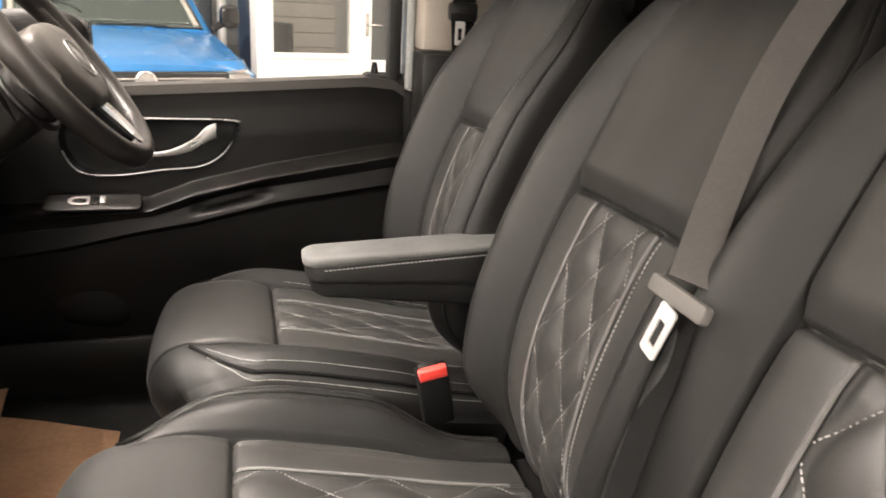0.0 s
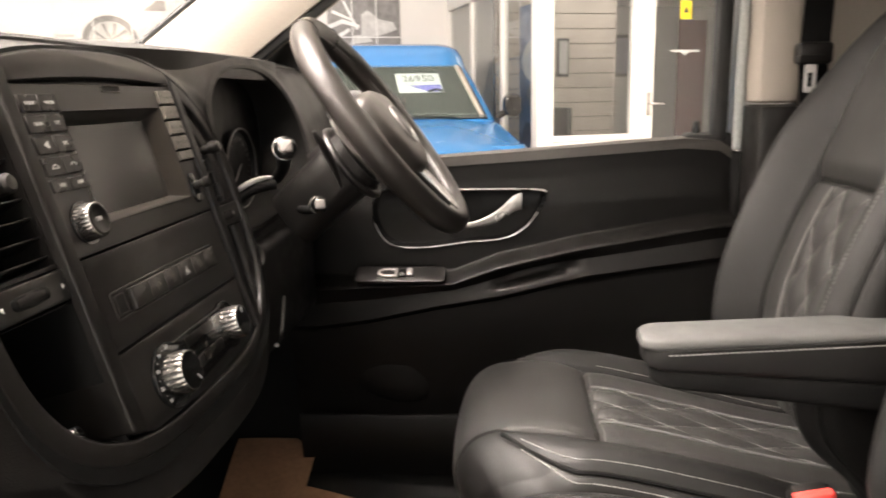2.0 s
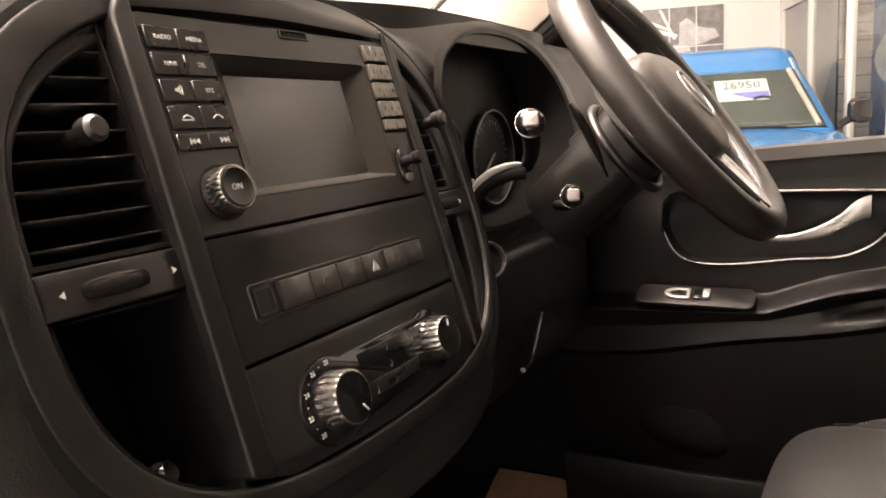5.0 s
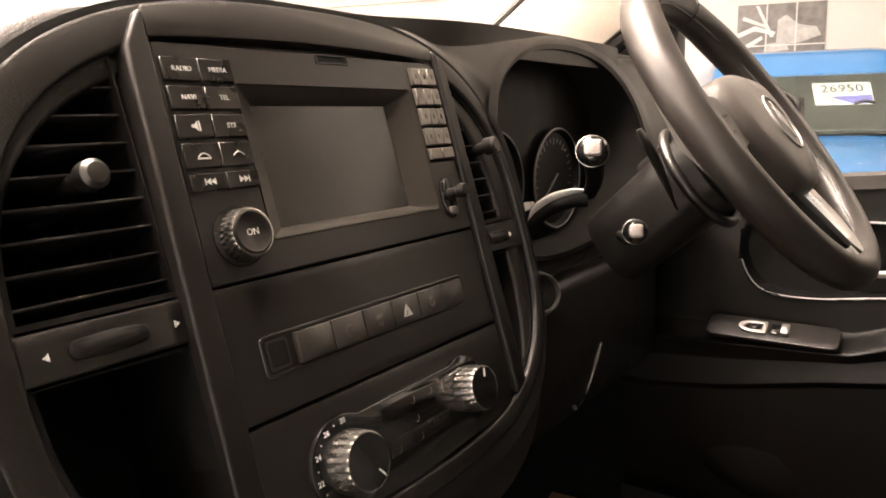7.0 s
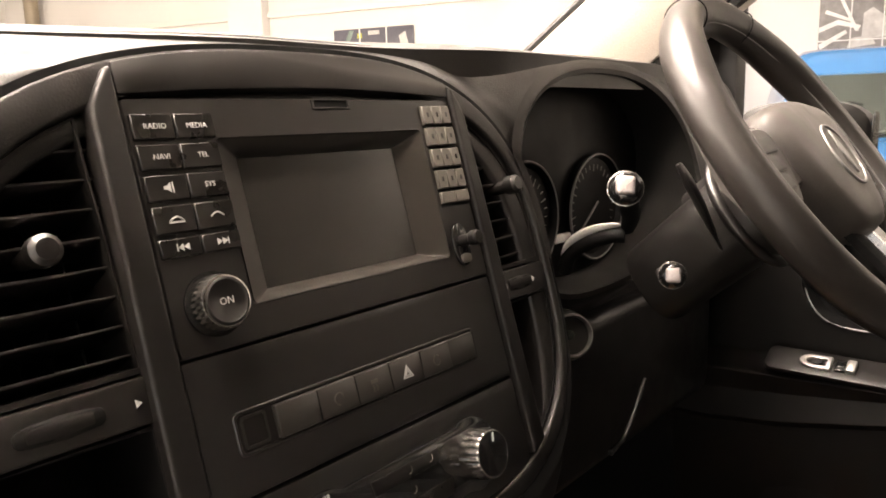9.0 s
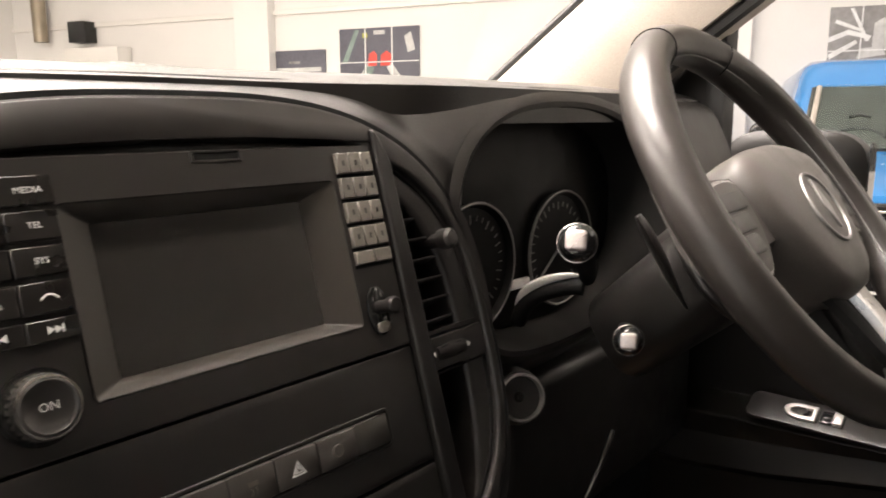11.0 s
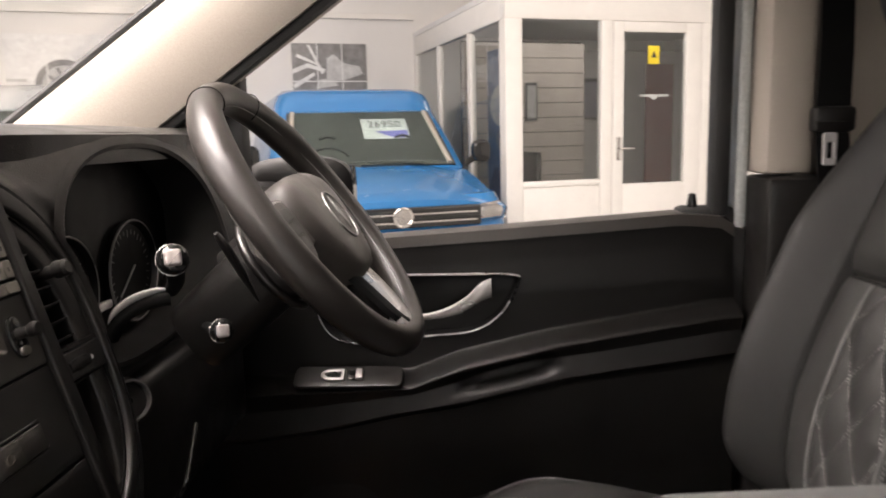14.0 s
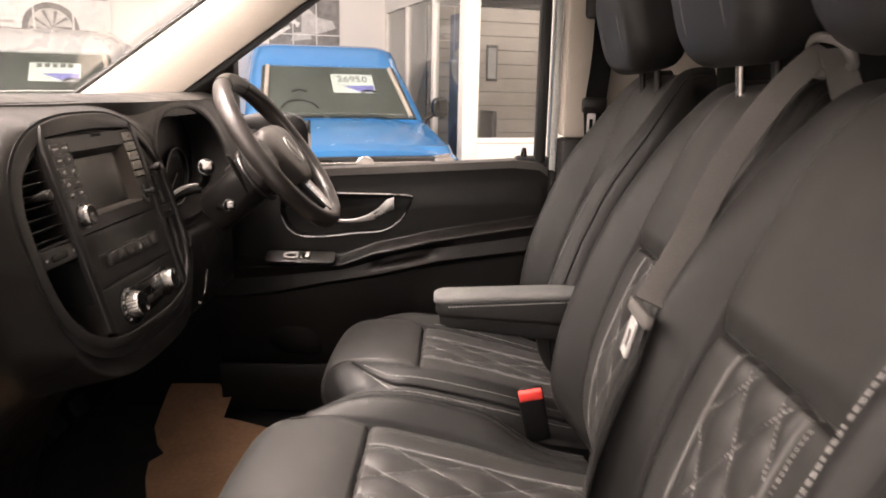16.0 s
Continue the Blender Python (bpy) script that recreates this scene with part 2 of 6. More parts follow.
box(3.0, U1 + 0.2, D0 - 0.2, D0, 0.35, 3.6, bm=b)
structure("wall_south", b, WALLP, "white wall round the showroom's glass front", "wall")
structure("ceiling", box(U0 - 0.2, U1 + 0.2, D0 - 0.2, D1 + 0.2, H, H + 0.15), CEILP, "white showroom ceiling", "ceiling")
structure("trim", box(U0, 2.72, D1 - 0.05, D1 - 0.002, 2.93, 3.0, 0.005), UPVC, "white cable trunking along the wall", "trunking")
for u in (-6.15, 0.12):
    structure("wall_column", box(u - 0.3, u + 0.28, D1 - 0.18, D1, 0, H, 0.01), WALLP, "white boxed wall column", "column")

# ---- the parked van's cabin: x runs to its rear, y to its driver's door ----
def lerp(pairs, x):
    """Straight lines between (x, value) pairs."""
    if x <= pairs[0][0]:
        return pairs[0][1]
    for (a, p), (c, q) in zip(pairs, pairs[1:]):
        if x <= c:
            return p + (q - p) * (x - a) / (c - a)
    return pairs[-1][1]


def smooth(e0, e1, x):
    t = min(max((x - e0) / (e1 - e0), 0.0), 1.0)
    return t * t * (3 - 2 * t)


def slab(f, us, vs, mat_thick, axis):
    """A sheet with thickness: f(u, v) gives a point; it is backed off along axis."""
    front = [[Vector(f(u, v)) for u in us] for v in vs]
    back = Vector(axis) * mat_thick
    b = bmesh.new()
    F = [[b.verts.new(p) for p in row] for row in front]
    B = [[b.verts.new(p + back) for p in row] for row in front]
    n, m = len(us), len(vs)
    for j in range(m - 1):
        for i in range(n - 1):
            b.faces.new((F[j][i], F[j][i + 1], F[j + 1][i + 1], F[j + 1][i]))
            b.faces.new((B[j][i], B[j + 1][i], B[j + 1][i + 1], B[j][i + 1]))
    for j in range(m - 1):
        for i in (0, n - 1):
            b.faces.new((F[j][i], F[j + 1][i], B[j + 1][i], B[j][i]))
    for i in range(n - 1):
        for j in (0, m - 1):
            b.faces.new((F[j][i], F[j][i + 1], B[j][i + 1], B[j][i]))
    return b


def span(a, c, n):
    return [a + (c - a) * k / (n - 1) for k in range(n)]


FLOOR_Z = 0.60
shell = thing("van_cabin", "white van cabin shell with beige pillar trim", "vehicle body", kind="structure")
part("cabin_floor", box(-0.75, 1.2, -0.86, 0.86, FLOOR_Z - 0.12, FLOOR_Z), CARPET, shell, smooth=False)
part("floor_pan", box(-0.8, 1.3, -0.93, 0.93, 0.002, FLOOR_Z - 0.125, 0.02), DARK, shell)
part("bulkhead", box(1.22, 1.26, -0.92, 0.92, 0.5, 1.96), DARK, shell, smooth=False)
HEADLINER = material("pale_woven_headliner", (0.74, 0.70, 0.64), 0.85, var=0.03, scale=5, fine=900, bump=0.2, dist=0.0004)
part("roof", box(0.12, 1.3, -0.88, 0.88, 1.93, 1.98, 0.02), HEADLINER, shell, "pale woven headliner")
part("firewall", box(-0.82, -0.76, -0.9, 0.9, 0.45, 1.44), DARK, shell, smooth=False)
part("cowl_panel", box(-0.82, -0.40, -0.9, 0.9, 1.40, 1.44), DARK, shell, smooth=False)
part("door_sill", box(-0.40, 0.82, 0.862, 0.93, 0.40, 0.655, 0.01), DARK, shell, "black door sill")
part("lower_cowl", box(-1.1, -0.8, -0.92, 0.92, 0.4, 1.40, 0.03), WHITEBODY, shell)


def pillar(side):
    """The windscreen pillar: a beige band that runs back and up from the corner of the dash."""
    s = side
    rows = []
    for k in range(13):
        t = -0.35 + 1.75 * k / 12
        inner = Vector((-0.398 + 0.432 * t, s * (0.727 + 0.01 * t), 1.5 + 0.3 * t))
        outer = Vector((-0.167 + 0.419 * t, s * (0.765 + 0.02 * t), 1.5 + 0.3 * t))
        mid = (inner + outer) / 2 + Vector((-0.01, -s * 0.022, 0.01))
        q1, q2 = (inner + mid) / 2 + Vector((0, -s * 0.008, 0)), (outer + mid) / 2 + Vector((0, -s * 0.008, 0))
        back = Vector((0, s * 0.10, 0))
        rows.append([inner, q1, mid, q2, outer, outer + back, inner + back])
    return loft(rows)


for side in (1, -1):
    part("pillar_trim", pillar(side), BEIGE, shell, "beige moulded windscreen pillar trim")
    pts = [(-0.398 + 0.432 * t - 0.012, side * (0.732 + 0.01 * t), 1.5 + 0.3 * t) for t in span(-0.35, 1.4, 8)]
    part("screen_seal", tube(pts, 0.008, n=8), RUBBER, shell, "black rubber windscreen seal")
    pts = [(-0.160 + 0.419 * t, side * (0.785 + 0.02 * t), 1.5 + 0.3 * t) for t in span(-0.5, 1.4, 8)]
    part("door_seal", tube(pts, 0.012, n=8), RUBBER, shell, "black rubber door seal")
JAMB = material("grey_jamb_paint", (0.38, 0.40, 0.39), 0.4, var=0.04, fine=200, bump=0.01)
part("door_jamb", box(0.789, 0.813, 0.868, 0.93, 0.6, 1.307, 0.004), RUBBER, shell, "black lower door jamb")
# rear door pillar on the driver's side
b = box(0.815, 0.890, 0.80, 0.90, 1.403, 1.94, 0.012)
part("pillar_trim", b, BEIGE, shell, "beige moulded door pillar trim")
part("pillar_trim", box(0.812, 0.96, 0.775, 0.90, 0.6, 1.400, 0.012), PLASTIC, shell, "black lower door pillar trim")
part("door_jamb", box(0.792, 0.812, 0.865, 0.93, 1.31, 1.94, 0.006), JAMB, shell, "white painted door jamb")
part("pillar_trim", box(0.905, 1.22, 0.86, 0.92, 1.25, 1.94), BEIGE, shell, "beige side trim behind the seats")
part("side_panel", box(0.96, 1.22, 0.84, 0.92, 0.5, 1.25), PLASTIC, shell)
part("pillar_trim", box(0.82, 0.93, -0.92, -0.83, 0.6, 1.94, 0.012), PLASTIC, shell, "black passenger door pillar trim")
# glass
CLEAR = glass_material("coated_windscreen_glass", (0.97, 0.98, 0.975))
CLEAR.node_tree.nodes["Principled BSDF"].inputs["IOR"].default_value = 1.12
for nm, pts in (("windscreen", [(-0.42, -0.74, 1.5), (-0.42, 0.74, 1.5), (0.14, 0.74, 1.89), (0.14, -0.74, 1.89)]),):
    b = bmesh.new()
    lo = [b.verts.new(p) for p in pts]
    hi = [b.verts.new((p[0] - 0.003, p[1], p[2] + 0.004)) for p in pts]
    b.faces.new(lo), b.faces.new(hi[::-1])
    for i in range(4):
        b.faces.new((lo[i], lo[(i + 1) % 4], hi[(i + 1) % 4], hi[i]))
    g = part(nm, b, CLEAR, shell, "clear windscreen glass", smooth=False)
    g.visible_shadow = False
b = prism([(-0.262, 0.82), (-0.25, 0.66), (-0.22, 0.60), (-0.185, 0.56), (-0.205, 0.51), (-0.18, 0.43), (-0.12, 0.30), (-0.05, 0.20), (0.16, 0.20), (0.16, 0.64), (0.03, 0.675), (-0.077, 0.70), (-0.075, 0.78), (-0.13, 0.83)], FLOOR_Z + 0.004, FLOOR_Z + 0.007)
bmesh.ops.subdivide_edges(b, edges=b.edges, cuts=3)
for v in b.verts:
    v.co.z += 0.075 * smooth(0.58, 0.84, v.co.y) + 0.004 * noise.noise(v.co * 9)
part("floor_paper", b, MAT_PAPER, None, smooth=False)
tagged(bpy.data.objects["floor_paper"], "brown protective paper mat on the cabin floor", "floor mat")

# ---- driver's door ----
door = thing("driver_door", "black moulded van door with silver handle, closed", "door")
SILL = [(-0.06, 1.288), (0.16, 1.302), (0.38, 1.315), (0.70, 1.336), (0.775, 1.330), (0.79, 1.315)]
LEDGE = [(-0.06, 1.046), (0.03, 1.050), (0.23, 1.058), (0.32, 1.092), (0.48, 1.130), (0.75, 1.176), (0.80, 1.18)]
CREASE = [(-0.06, 0.955), (0.05, 0.970), (0.19, 1.000), (0.325, 1.023), (0.5, 1.066), (0.75, 1.103), (0.80, 1.11)]
HANDLE = spline([(0.06, 1.180), (0.09, 1.125), (0.16, 1.115), (0.26, 1.127), (0.34, 1.136), (0.39, 1.168), (0.418, 1.222), (0.408, 1.236), (0.30, 1.238), (0.15, 1.237), (0.075, 1.232)], 5, True)
HANDLE2 = [(p[0], p[1]) for p in HANDLE]


def inside(pts, x, y):
    hit = False
    for (a, b_), (c, d) in zip(pts, pts[1:] + pts[:1]):
        if (b_ > y) != (d > y) and x < (c - a) * (y - b_) / (d - b_) + a:
            hit = not hit
    return hit


def bell2(a, c):
    return math.exp(-(a ** 4) - c ** 4)


def door_y(x, z):
    """How far out the door's inner face lies."""
    top, crease, sill = lerp(LEDGE, x), lerp(CREASE, x), lerp(SILL, x)
    y = 0.862 - 0.012 * smooth(sill - 0.05, sill - 0.12, z)
    deep = 0.050
    if z < top + 0.03:
        y -= deep * (1 - smooth(top - 0.012, top + 0.012, z))
    if z < top - 0.012:
        y += 0.010 * (1 - abs(2 * (z - crease) / max(top - crease, 0.01) - 1)) * (1 if z > crease else 0)
    if z < crease:
        y += 0.009 * (1 - smooth(crease - 0.012, crease, z)) + 0.03 * smooth(crease, 0.7, z)
    # shallow scoop in the pull
    y += 0.022 * bell2((x - 0.40) / 0.075, (z - lerp(LEDGE, x) + 0.040) / 0.016)
    if inside(HANDLE2, x, z):
        y += 0.034
    return y


def door_point(x, v):
    low, mid, high = lerp(CREASE, x) - 0.006, lerp(LEDGE, x), lerp(SILL, x)
    if v < 0.25:
        z = 0.62 + (low - 0.62) * v / 0.25
    elif v < 0.5:
        z = low + (mid - 0.018 - low) * (v - 0.25) / 0.25
    elif v < 0.65:
        z = mid - 0.018 + 0.036 * (v - 0.5) / 0.15
    else:
        z = mid + 0.018 + (high - mid - 0.018) * (v - 0.65) / 0.35
    return (x, door_y(x, z), z)


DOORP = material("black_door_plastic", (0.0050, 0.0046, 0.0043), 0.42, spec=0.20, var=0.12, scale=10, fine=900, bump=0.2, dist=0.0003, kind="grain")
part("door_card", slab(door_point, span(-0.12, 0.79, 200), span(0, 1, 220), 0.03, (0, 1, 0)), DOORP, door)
b = loft([[(x, 0.846, z) for x, z in HANDLE2], [(x, 0.850, z) for x, z in HANDLE2], [(0.24 + (x - 0.24) * 0.97, 0.886, 1.178 + (z - 1.178) * 0.93) for x, z in HANDLE2]], True, False)
part("handle_recess", b, GLOSS, door, "gloss black recess behind the handle")
rows = []
for k, f in enumerate((1.0, 0.98, 0.90, 0.74, 0.5, 0.2)):
    rows.append([(0.085 + 0.105 * x * f, 0.852 - 0.032 * math.sin(k / 5 * math.pi / 2), 0.845 + 0.078 * z * f + 0.25 * (0.085 * x * f) * -1) for x, z in oval(0, 0, 1, 1, 40, 2.6)])
part("speaker_bulge", loft(rows), DOORP, door, "rounded black bulge low on the door")
rows = []
for x in span(-0.10, 0.76, 30):
    lip = 0.770 + 0.03 * smooth(0.1, 0.7, x)
    rows.append([(x, yy, zz) for yy, zz in ((0.85, 0.63), (0.775, 0.63), (0.765, 0.70), (0.762, lip - 0.008), (0.766, lip), (0.774, lip), (0.778, lip - 0.008), (0.790, 0.72), (0.85, 0.70))])
part("door_pocket", loft(rows), DOORP, door, "long black pocket along the foot of the door")
part("door_skin", box(-0.3, 0.80, 0.925, 0.95, 0.45, 1.27, 0.01), WHITEBODY, door)
# the ledge's greyer colour stands for window light reflected at a low angle
b = slab(lambda x, v: (x, 0.858 + 0.07 * v, lerp(SILL, x) + 0.003 * math.sin(v * 3.0)), span(-0.12, 0.79, 40), span(0, 1, 6), 0.02, (0, 0, -1))
part("window_ledge", b, material("window_lit_ledge_plastic", (0.035, 0.031, 0.028), 0.36, spec=0.7, var=0.1, scale=9, fine=800, bump=0.2, dist=0.0003, kind="grain"), door, "grained black window ledge, greyed for the window light it reflects")
part("handle_trim", tube([(p[0], 0.851, p[1]) for p in HANDLE if p[1] > 1.231 and p[0] > 0.12], 0.0022, n=8), SATIN, door, "thin chrome trim over the handle recess")
low_edge = [p for p in HANDLE[:40] if p[1] < 1.195 and p[0] > 0.062]
part("handle_trim", tube([(p[0], 0.851, p[1]) for p in low_edge], 0.0012, n=8), SATIN, door, "thin chrome trim under the handle recess")
grip = spline([(0.215, 0.872, 1.158), (0.255, 0.862, 1.160), (0.295, 0.853, 1.170), (0.328, 0.848, 1.186), (0.352, 0.846, 1.206), (0.372, 0.848, 1.214)], 6)
rows = []
for k, p in enumerate(grip):
    t = k / (len(grip) - 1)
    hz = 0.005 + 0.012 * smooth(0.1, 0.9, t)
    rows.append([(p.x, p.y + q * 0.5, p.z + r) for q, r in oval(0, 0, 0.008, hz, 16, 2.6)])
part("door_handle", loft(rows), SATIN, door, "satin silver inner door handle")
part("window_frame", box(0.752, 0.782, 0.862, 0.905, 1.33, 1.94, 0.008), RUBBER, door, "black rear window frame")
part("window_frame", box(-0.085, -0.055, 0.862, 0.905, 1.29, 1.66, 0.006), RUBBER, door, "black front window frame")
b = bmesh.new()
sail = [(-0.36, 1.29), (-0.058, 1.29), (-0.058, 1.61), (-0.08, 1.60)]
part("mirror_sail", moved(prism(sail, 0.0, 0.02, 0.003), Matrix(((1, 0, 0, 0), (0, 0, 1, 0.868), (0, 1, 0, 0), (0, 0, 0, 1)))), PLASTIC, door, "black mirror corner panel")
part("lock_pin", lathe([(0.0, 0), (0.009, 0), (0.009, 0.012), (0.006, 0.03), (0.0, 0.032)], 12, pose(0.725, 0.888, 1.338)), GLOSS, door, "black lock pin")
part("sill_end", box(0.70, 0.80, 0.868, 0.93, 1.30, 1.345, 0.012), RUBBER, door)
# window switches
SWM = pose(0.10, 0.812, 1.066, 28, 0, 0)
sw = part("switch_panel", moved(prism(rounded(-0.075, 0.115, -0.024, 0.024, 0.012), -0.006, 0.002, 0.002), SWM), PLASTIC, door, "black window switch panel")
b = ring([(0.014, -0.013), (0.014, 0.013)] + [(-0.008 - 0.020 * math.sin(radians(q)), 0.013 * math.cos(radians(q))) for q in span(0, 180, 13)], [(0.008, -0.007), (0.008, 0.007)] + [(-0.008 - 0.011 * math.sin(radians(q)), 0.007 * math.cos(radians(q))) for q in span(0, 180, 13)], 0.001, 0.007, 0.001)
part("switch", moved(b, SWM), SATIN, sw, "silver mirror adjuster ring")
part("switch", moved(lathe([(0, 0), (0.007, 0), (0.006, 0.006), (0, 0.007)], 16, pose(-0.004, 0, 0.001)), SWM), PLASTIC, sw, "round mirror adjuster knob")
part("switch", moved(box(0.034, 0.046, -0.011, 0.011, 0.001, 0.010, 0.002), SWM), SATIN, sw, "silver window switch")
part("switch", moved(box(0.019, 0.033, -0.011, 0.011, 0.001, 0.006, 0.002), SWM), GLOSS, sw)

# ---- dashboard ----
dash = thing("dashboard", "black grained van dashboard with a deep instrument hood", "dashboard")
BY, BZ, BA, BB, BP = 0.398, 1.360, 0.188, 0.118, 2.35


def bin_level(y, z):
    return abs((y - BY) / BA) ** BP + abs((z - BZ) / BB) ** BP


LOWER = [(0.62, -0.36, 0), (0.85, -0.28, 0), (0.98, -0.17, 0), (1.06, -0.085, 0), (1.12, -0.030, 0), (1.20, 0.004, 0)]
FACE = [(p.x, p.y) for p in spline(LOWER + [(1.30, 0.002, 0), (1.40, -0.028, 0), (1.45, -0.050, 0), (1.475, -0.066, 0), (1.49, -0.095, 0)], 8)]
ROUND = [(p.x, p.y) for p in spline(LOWER + [(1.29, 0.000, 0), (1.35, -0.016, 0), (1.40, -0.040, 0), (1.44, -0.072, 0), (1.47, -0.110, 0), (1.49, -0.155, 0)], 8)]


def lip_x(z):
    return 0.006 + 0.25 * (1.31 - z) * (1 if z > 1.31 else -2.2)


A, AR, B_, BL, PW, PL, N_ = 0.254, 0.222, 0.174, 0.177, 2.7, 3.1, 120
AI, AIR, BI, BIL = 0.2335, 0.2135, 0.153, 0.161


def console_near(y, z):
    """1 on the outer edge of the console's rim, less inside it."""
    u, v = y - 0.005, (z - 1.31) / 0.961
    p = PW if v > 0 else PL
    return (abs(u / (AR if u > 0 else A)) ** p + abs(v / (B_ if v > 0 else BL)) ** p) ** (1 / p)


def dash_x(y, z):
    side = smooth(-0.20, 0.02, y)
    x = lerp(FACE, z) * side + lerp(ROUND, z) * (1 - side)
    # the knee panel under the column lies further in
    knee = smooth(0.245, 0.355, y) * (1 - smooth(1.235, 1.30, z))
    x -= (0.062 + 0.02 * smooth(0.30, 0.40, y)) * knee
    # flush with the console's rim beside it
    near = console_near(y, z)
    far = 1.28 - 0.14 * smooth(0.1, 0.2, y)
    flush = (1 - smooth(1.0, far, near)) * (1 - smooth(1.46, 1.485, z))
    v = (z - 1.31) / 0.961
    u = y - 0.005
    if v < 0:
        under = (abs(u / (0.36 if u < 0 else 0.218)) ** 3 + abs(v / 0.216) ** 3) ** (1 / 3)
        flush *= 1 - smooth(0.97, 1.02, under)
    x += max(0.0095 - 0.287 * (z - 1.31) - x, -0.03) * flush
    # hood round the instruments
    level = bin_level(y, z)
    hood = 1 - smooth(1.0, 2.4, level)
    x += (lip_x(z) + 0.004 - x) * hood * (smooth(0.98, 1.10, near) if y < 0.3 else 1)
    if level < 1 and near > 1.015:
        x = -0.215
    if near < 0.965:
        x = -0.14
    return x


def dash_point(y, v):
    z = 0.66 + 0.832 * v
    return (dash_x(y, z), y, z)


part("dash_face", slab(dash_point, span(-0.84, 0.84, 420), span(0, 1, 300), 0.03, (-1, 0, 0)), DASH, dash)


def top_point(y, v):
    front = -0.150 + 0.065 * smooth(-0.20, 0.02, y) + 0.050 * math.exp(-(((y - BY) / 0.235) ** 6))
    back = -0.72 + 0.25 * abs(y / 0.84) ** 2
    x = front + (back - front) * v
    z = 1.489 + 0.014 * math.sin(min(v * 6, 1) * math.pi / 2) - 0.03 * v * v
    return (x, y, z)


part("dash_top", slab(top_point, span(-0.84, 0.84, 90), span(0, 1, 40), 0.03, (0, 0, -1)), DASH, dash, "grained black dash top")


def beside_rim(y, z, gap):
    """Keeps a point of the hood clear of the console's rim."""
    v = (z - 1.31) / 0.961
    p = PW if v > 0 else PL
    edge = 0.005 + AR * max(1 - abs(v / (B_ if v > 0 else BL)) ** p, 0.0) ** (1 / p)
    return max(y, edge + gap)


hood = []
for grow, back, gap in ((0.010, 0.0035, -0.004), (0.006, 0.0055, -0.001), (0.001, 0.0062, 0.002), (-0.004, 0.003, 0.004), (-0.008, -0.02, 0.006), (-0.012, None, 0.008)):
    hood.append([((lip_x(z) + back) if back is not None else -0.195, beside_rim(y, z, gap), z) for y, z in oval(BY, BZ, BA + grow, BB + grow, 100, BP)])
BLACKV = material("flocked_black_lining", (0.008, 0.0076, 0.0072), 0.75, spec=0.2, fine=500, bump=0.05)
part("hood_lip", loft(hood[:4], True, False), DASH, dash, "rounded black edge of the instrument hood")
part("hood_lining", loft(hood[3:], True, False), BLACKV, dash, "smooth black lining of the instrument hood")
IGS = material("dull_switch_ring", (0.24, 0.235, 0.23), 0.4, 0.7, var=0.08, fine=900, bump=0.03)
# pale base colour that stands for bright reflections on the grey trim
CRESC = material("pale_reflection_trim", (0.82, 0.80, 0.78), 0.28, 0.0, var=0.05, fine=600, bump=0.02)
# instruments, switched off
INSTR = material("smoky_instrument_face", (0.0055, 0.0052, 0.005), 0.4, var=0.1, scale=12, fine=900, bump=0.03, spec=0.18)
TOX = Matrix(((0, 0, 1, 0), (1, 0, 0, 0), (0, 1, 0, 0), (0, 0, 0, 1)))
cl = part("instrument_panel", moved(prism(oval(BY + 0.010, BZ, BA - 0.022, BB - 0.010, 80, BP), -0.088, -0.078, 0.002), TOX), INSTR, dash, "dark instrument panel behind its hood")
DIALINK = material("unlit_dial_print", (0.22, 0.215, 0.21), 0.5, fine=900, bump=0.0)
for y in (0.308, 0.458):
    at_dial = Matrix.Translation((-0.078, y, 1.325)) @ TOX @ Matrix.Diagonal((0.86, 0.86, 1, 1))
    dial = part("dial", lathe([(0.0, 0), (0.070, 0), (0.073, 0.008), (0.070, 0.009), (0.066, 0.002), (0, 0.002)], 48, at_dial), INSTR, cl, "round black dial, switched off")
    part("dial_ring", moved(tube([(0.0715 * math.cos(q), 0.0715 * math.sin(q), 0.008) for q in span(0, math.tau, 49)[:-1]], 0.0018, True, 8), at_dial), IGS, dial, "thin dull silver dial ring")
    b = None
    for k in range(25):
        a = radians(225 - 270 * k / 24)
        tick = box(-0.0006, 0.0006, 0.052 if k % 3 else 0.048, 0.058, 0.002, 0.0026)
        b = join(b, moved(tick, at_dial @ pose(0, 0, 0, 0, 0, math.degrees(a) - 90)))
    tagged(part("dial_marks", b, DIALINK, dial, smooth=False), kind="stuff")
    part("needle", moved(box(-0.001, 0.001, -0.01, 0.050, 0.004, 0.006), at_dial @ pose(0, 0, 0, 0, 0, 128)), DIALINK, dial, smooth=False)
# added strip in the colour of a reflection low on the instrument panel
part("reflection_strip", box(-0.0785, -0.072, 0.365, 0.403, 1.292, 1.302, 0.002), CRESC, cl, "small pale strip for a reflection under the dials")
arc = spline([(-0.050, 0.350, 1.279), (-0.040, 0.347, 1.298), (-0.022, 0.349, 1.312), (0.000, 0.356, 1.320), (0.014, 0.362, 1.321)], 6)
part("cowl_trim", tube(arc, [0.0018 + 0.0085 * math.sin(math.pi * min(k / (len(arc) - 1) + 0.06, 1)) for k in range(len(arc))], n=12, flat=0.45), CRESC, dash, "grey curved trim under the instruments, coloured pale for its reflection")
part("cowl_edge", tube([(x, y, z - 0.010) for x, y, z in arc], 0.008, n=10), DARK, dash, "black shelf under the trim")
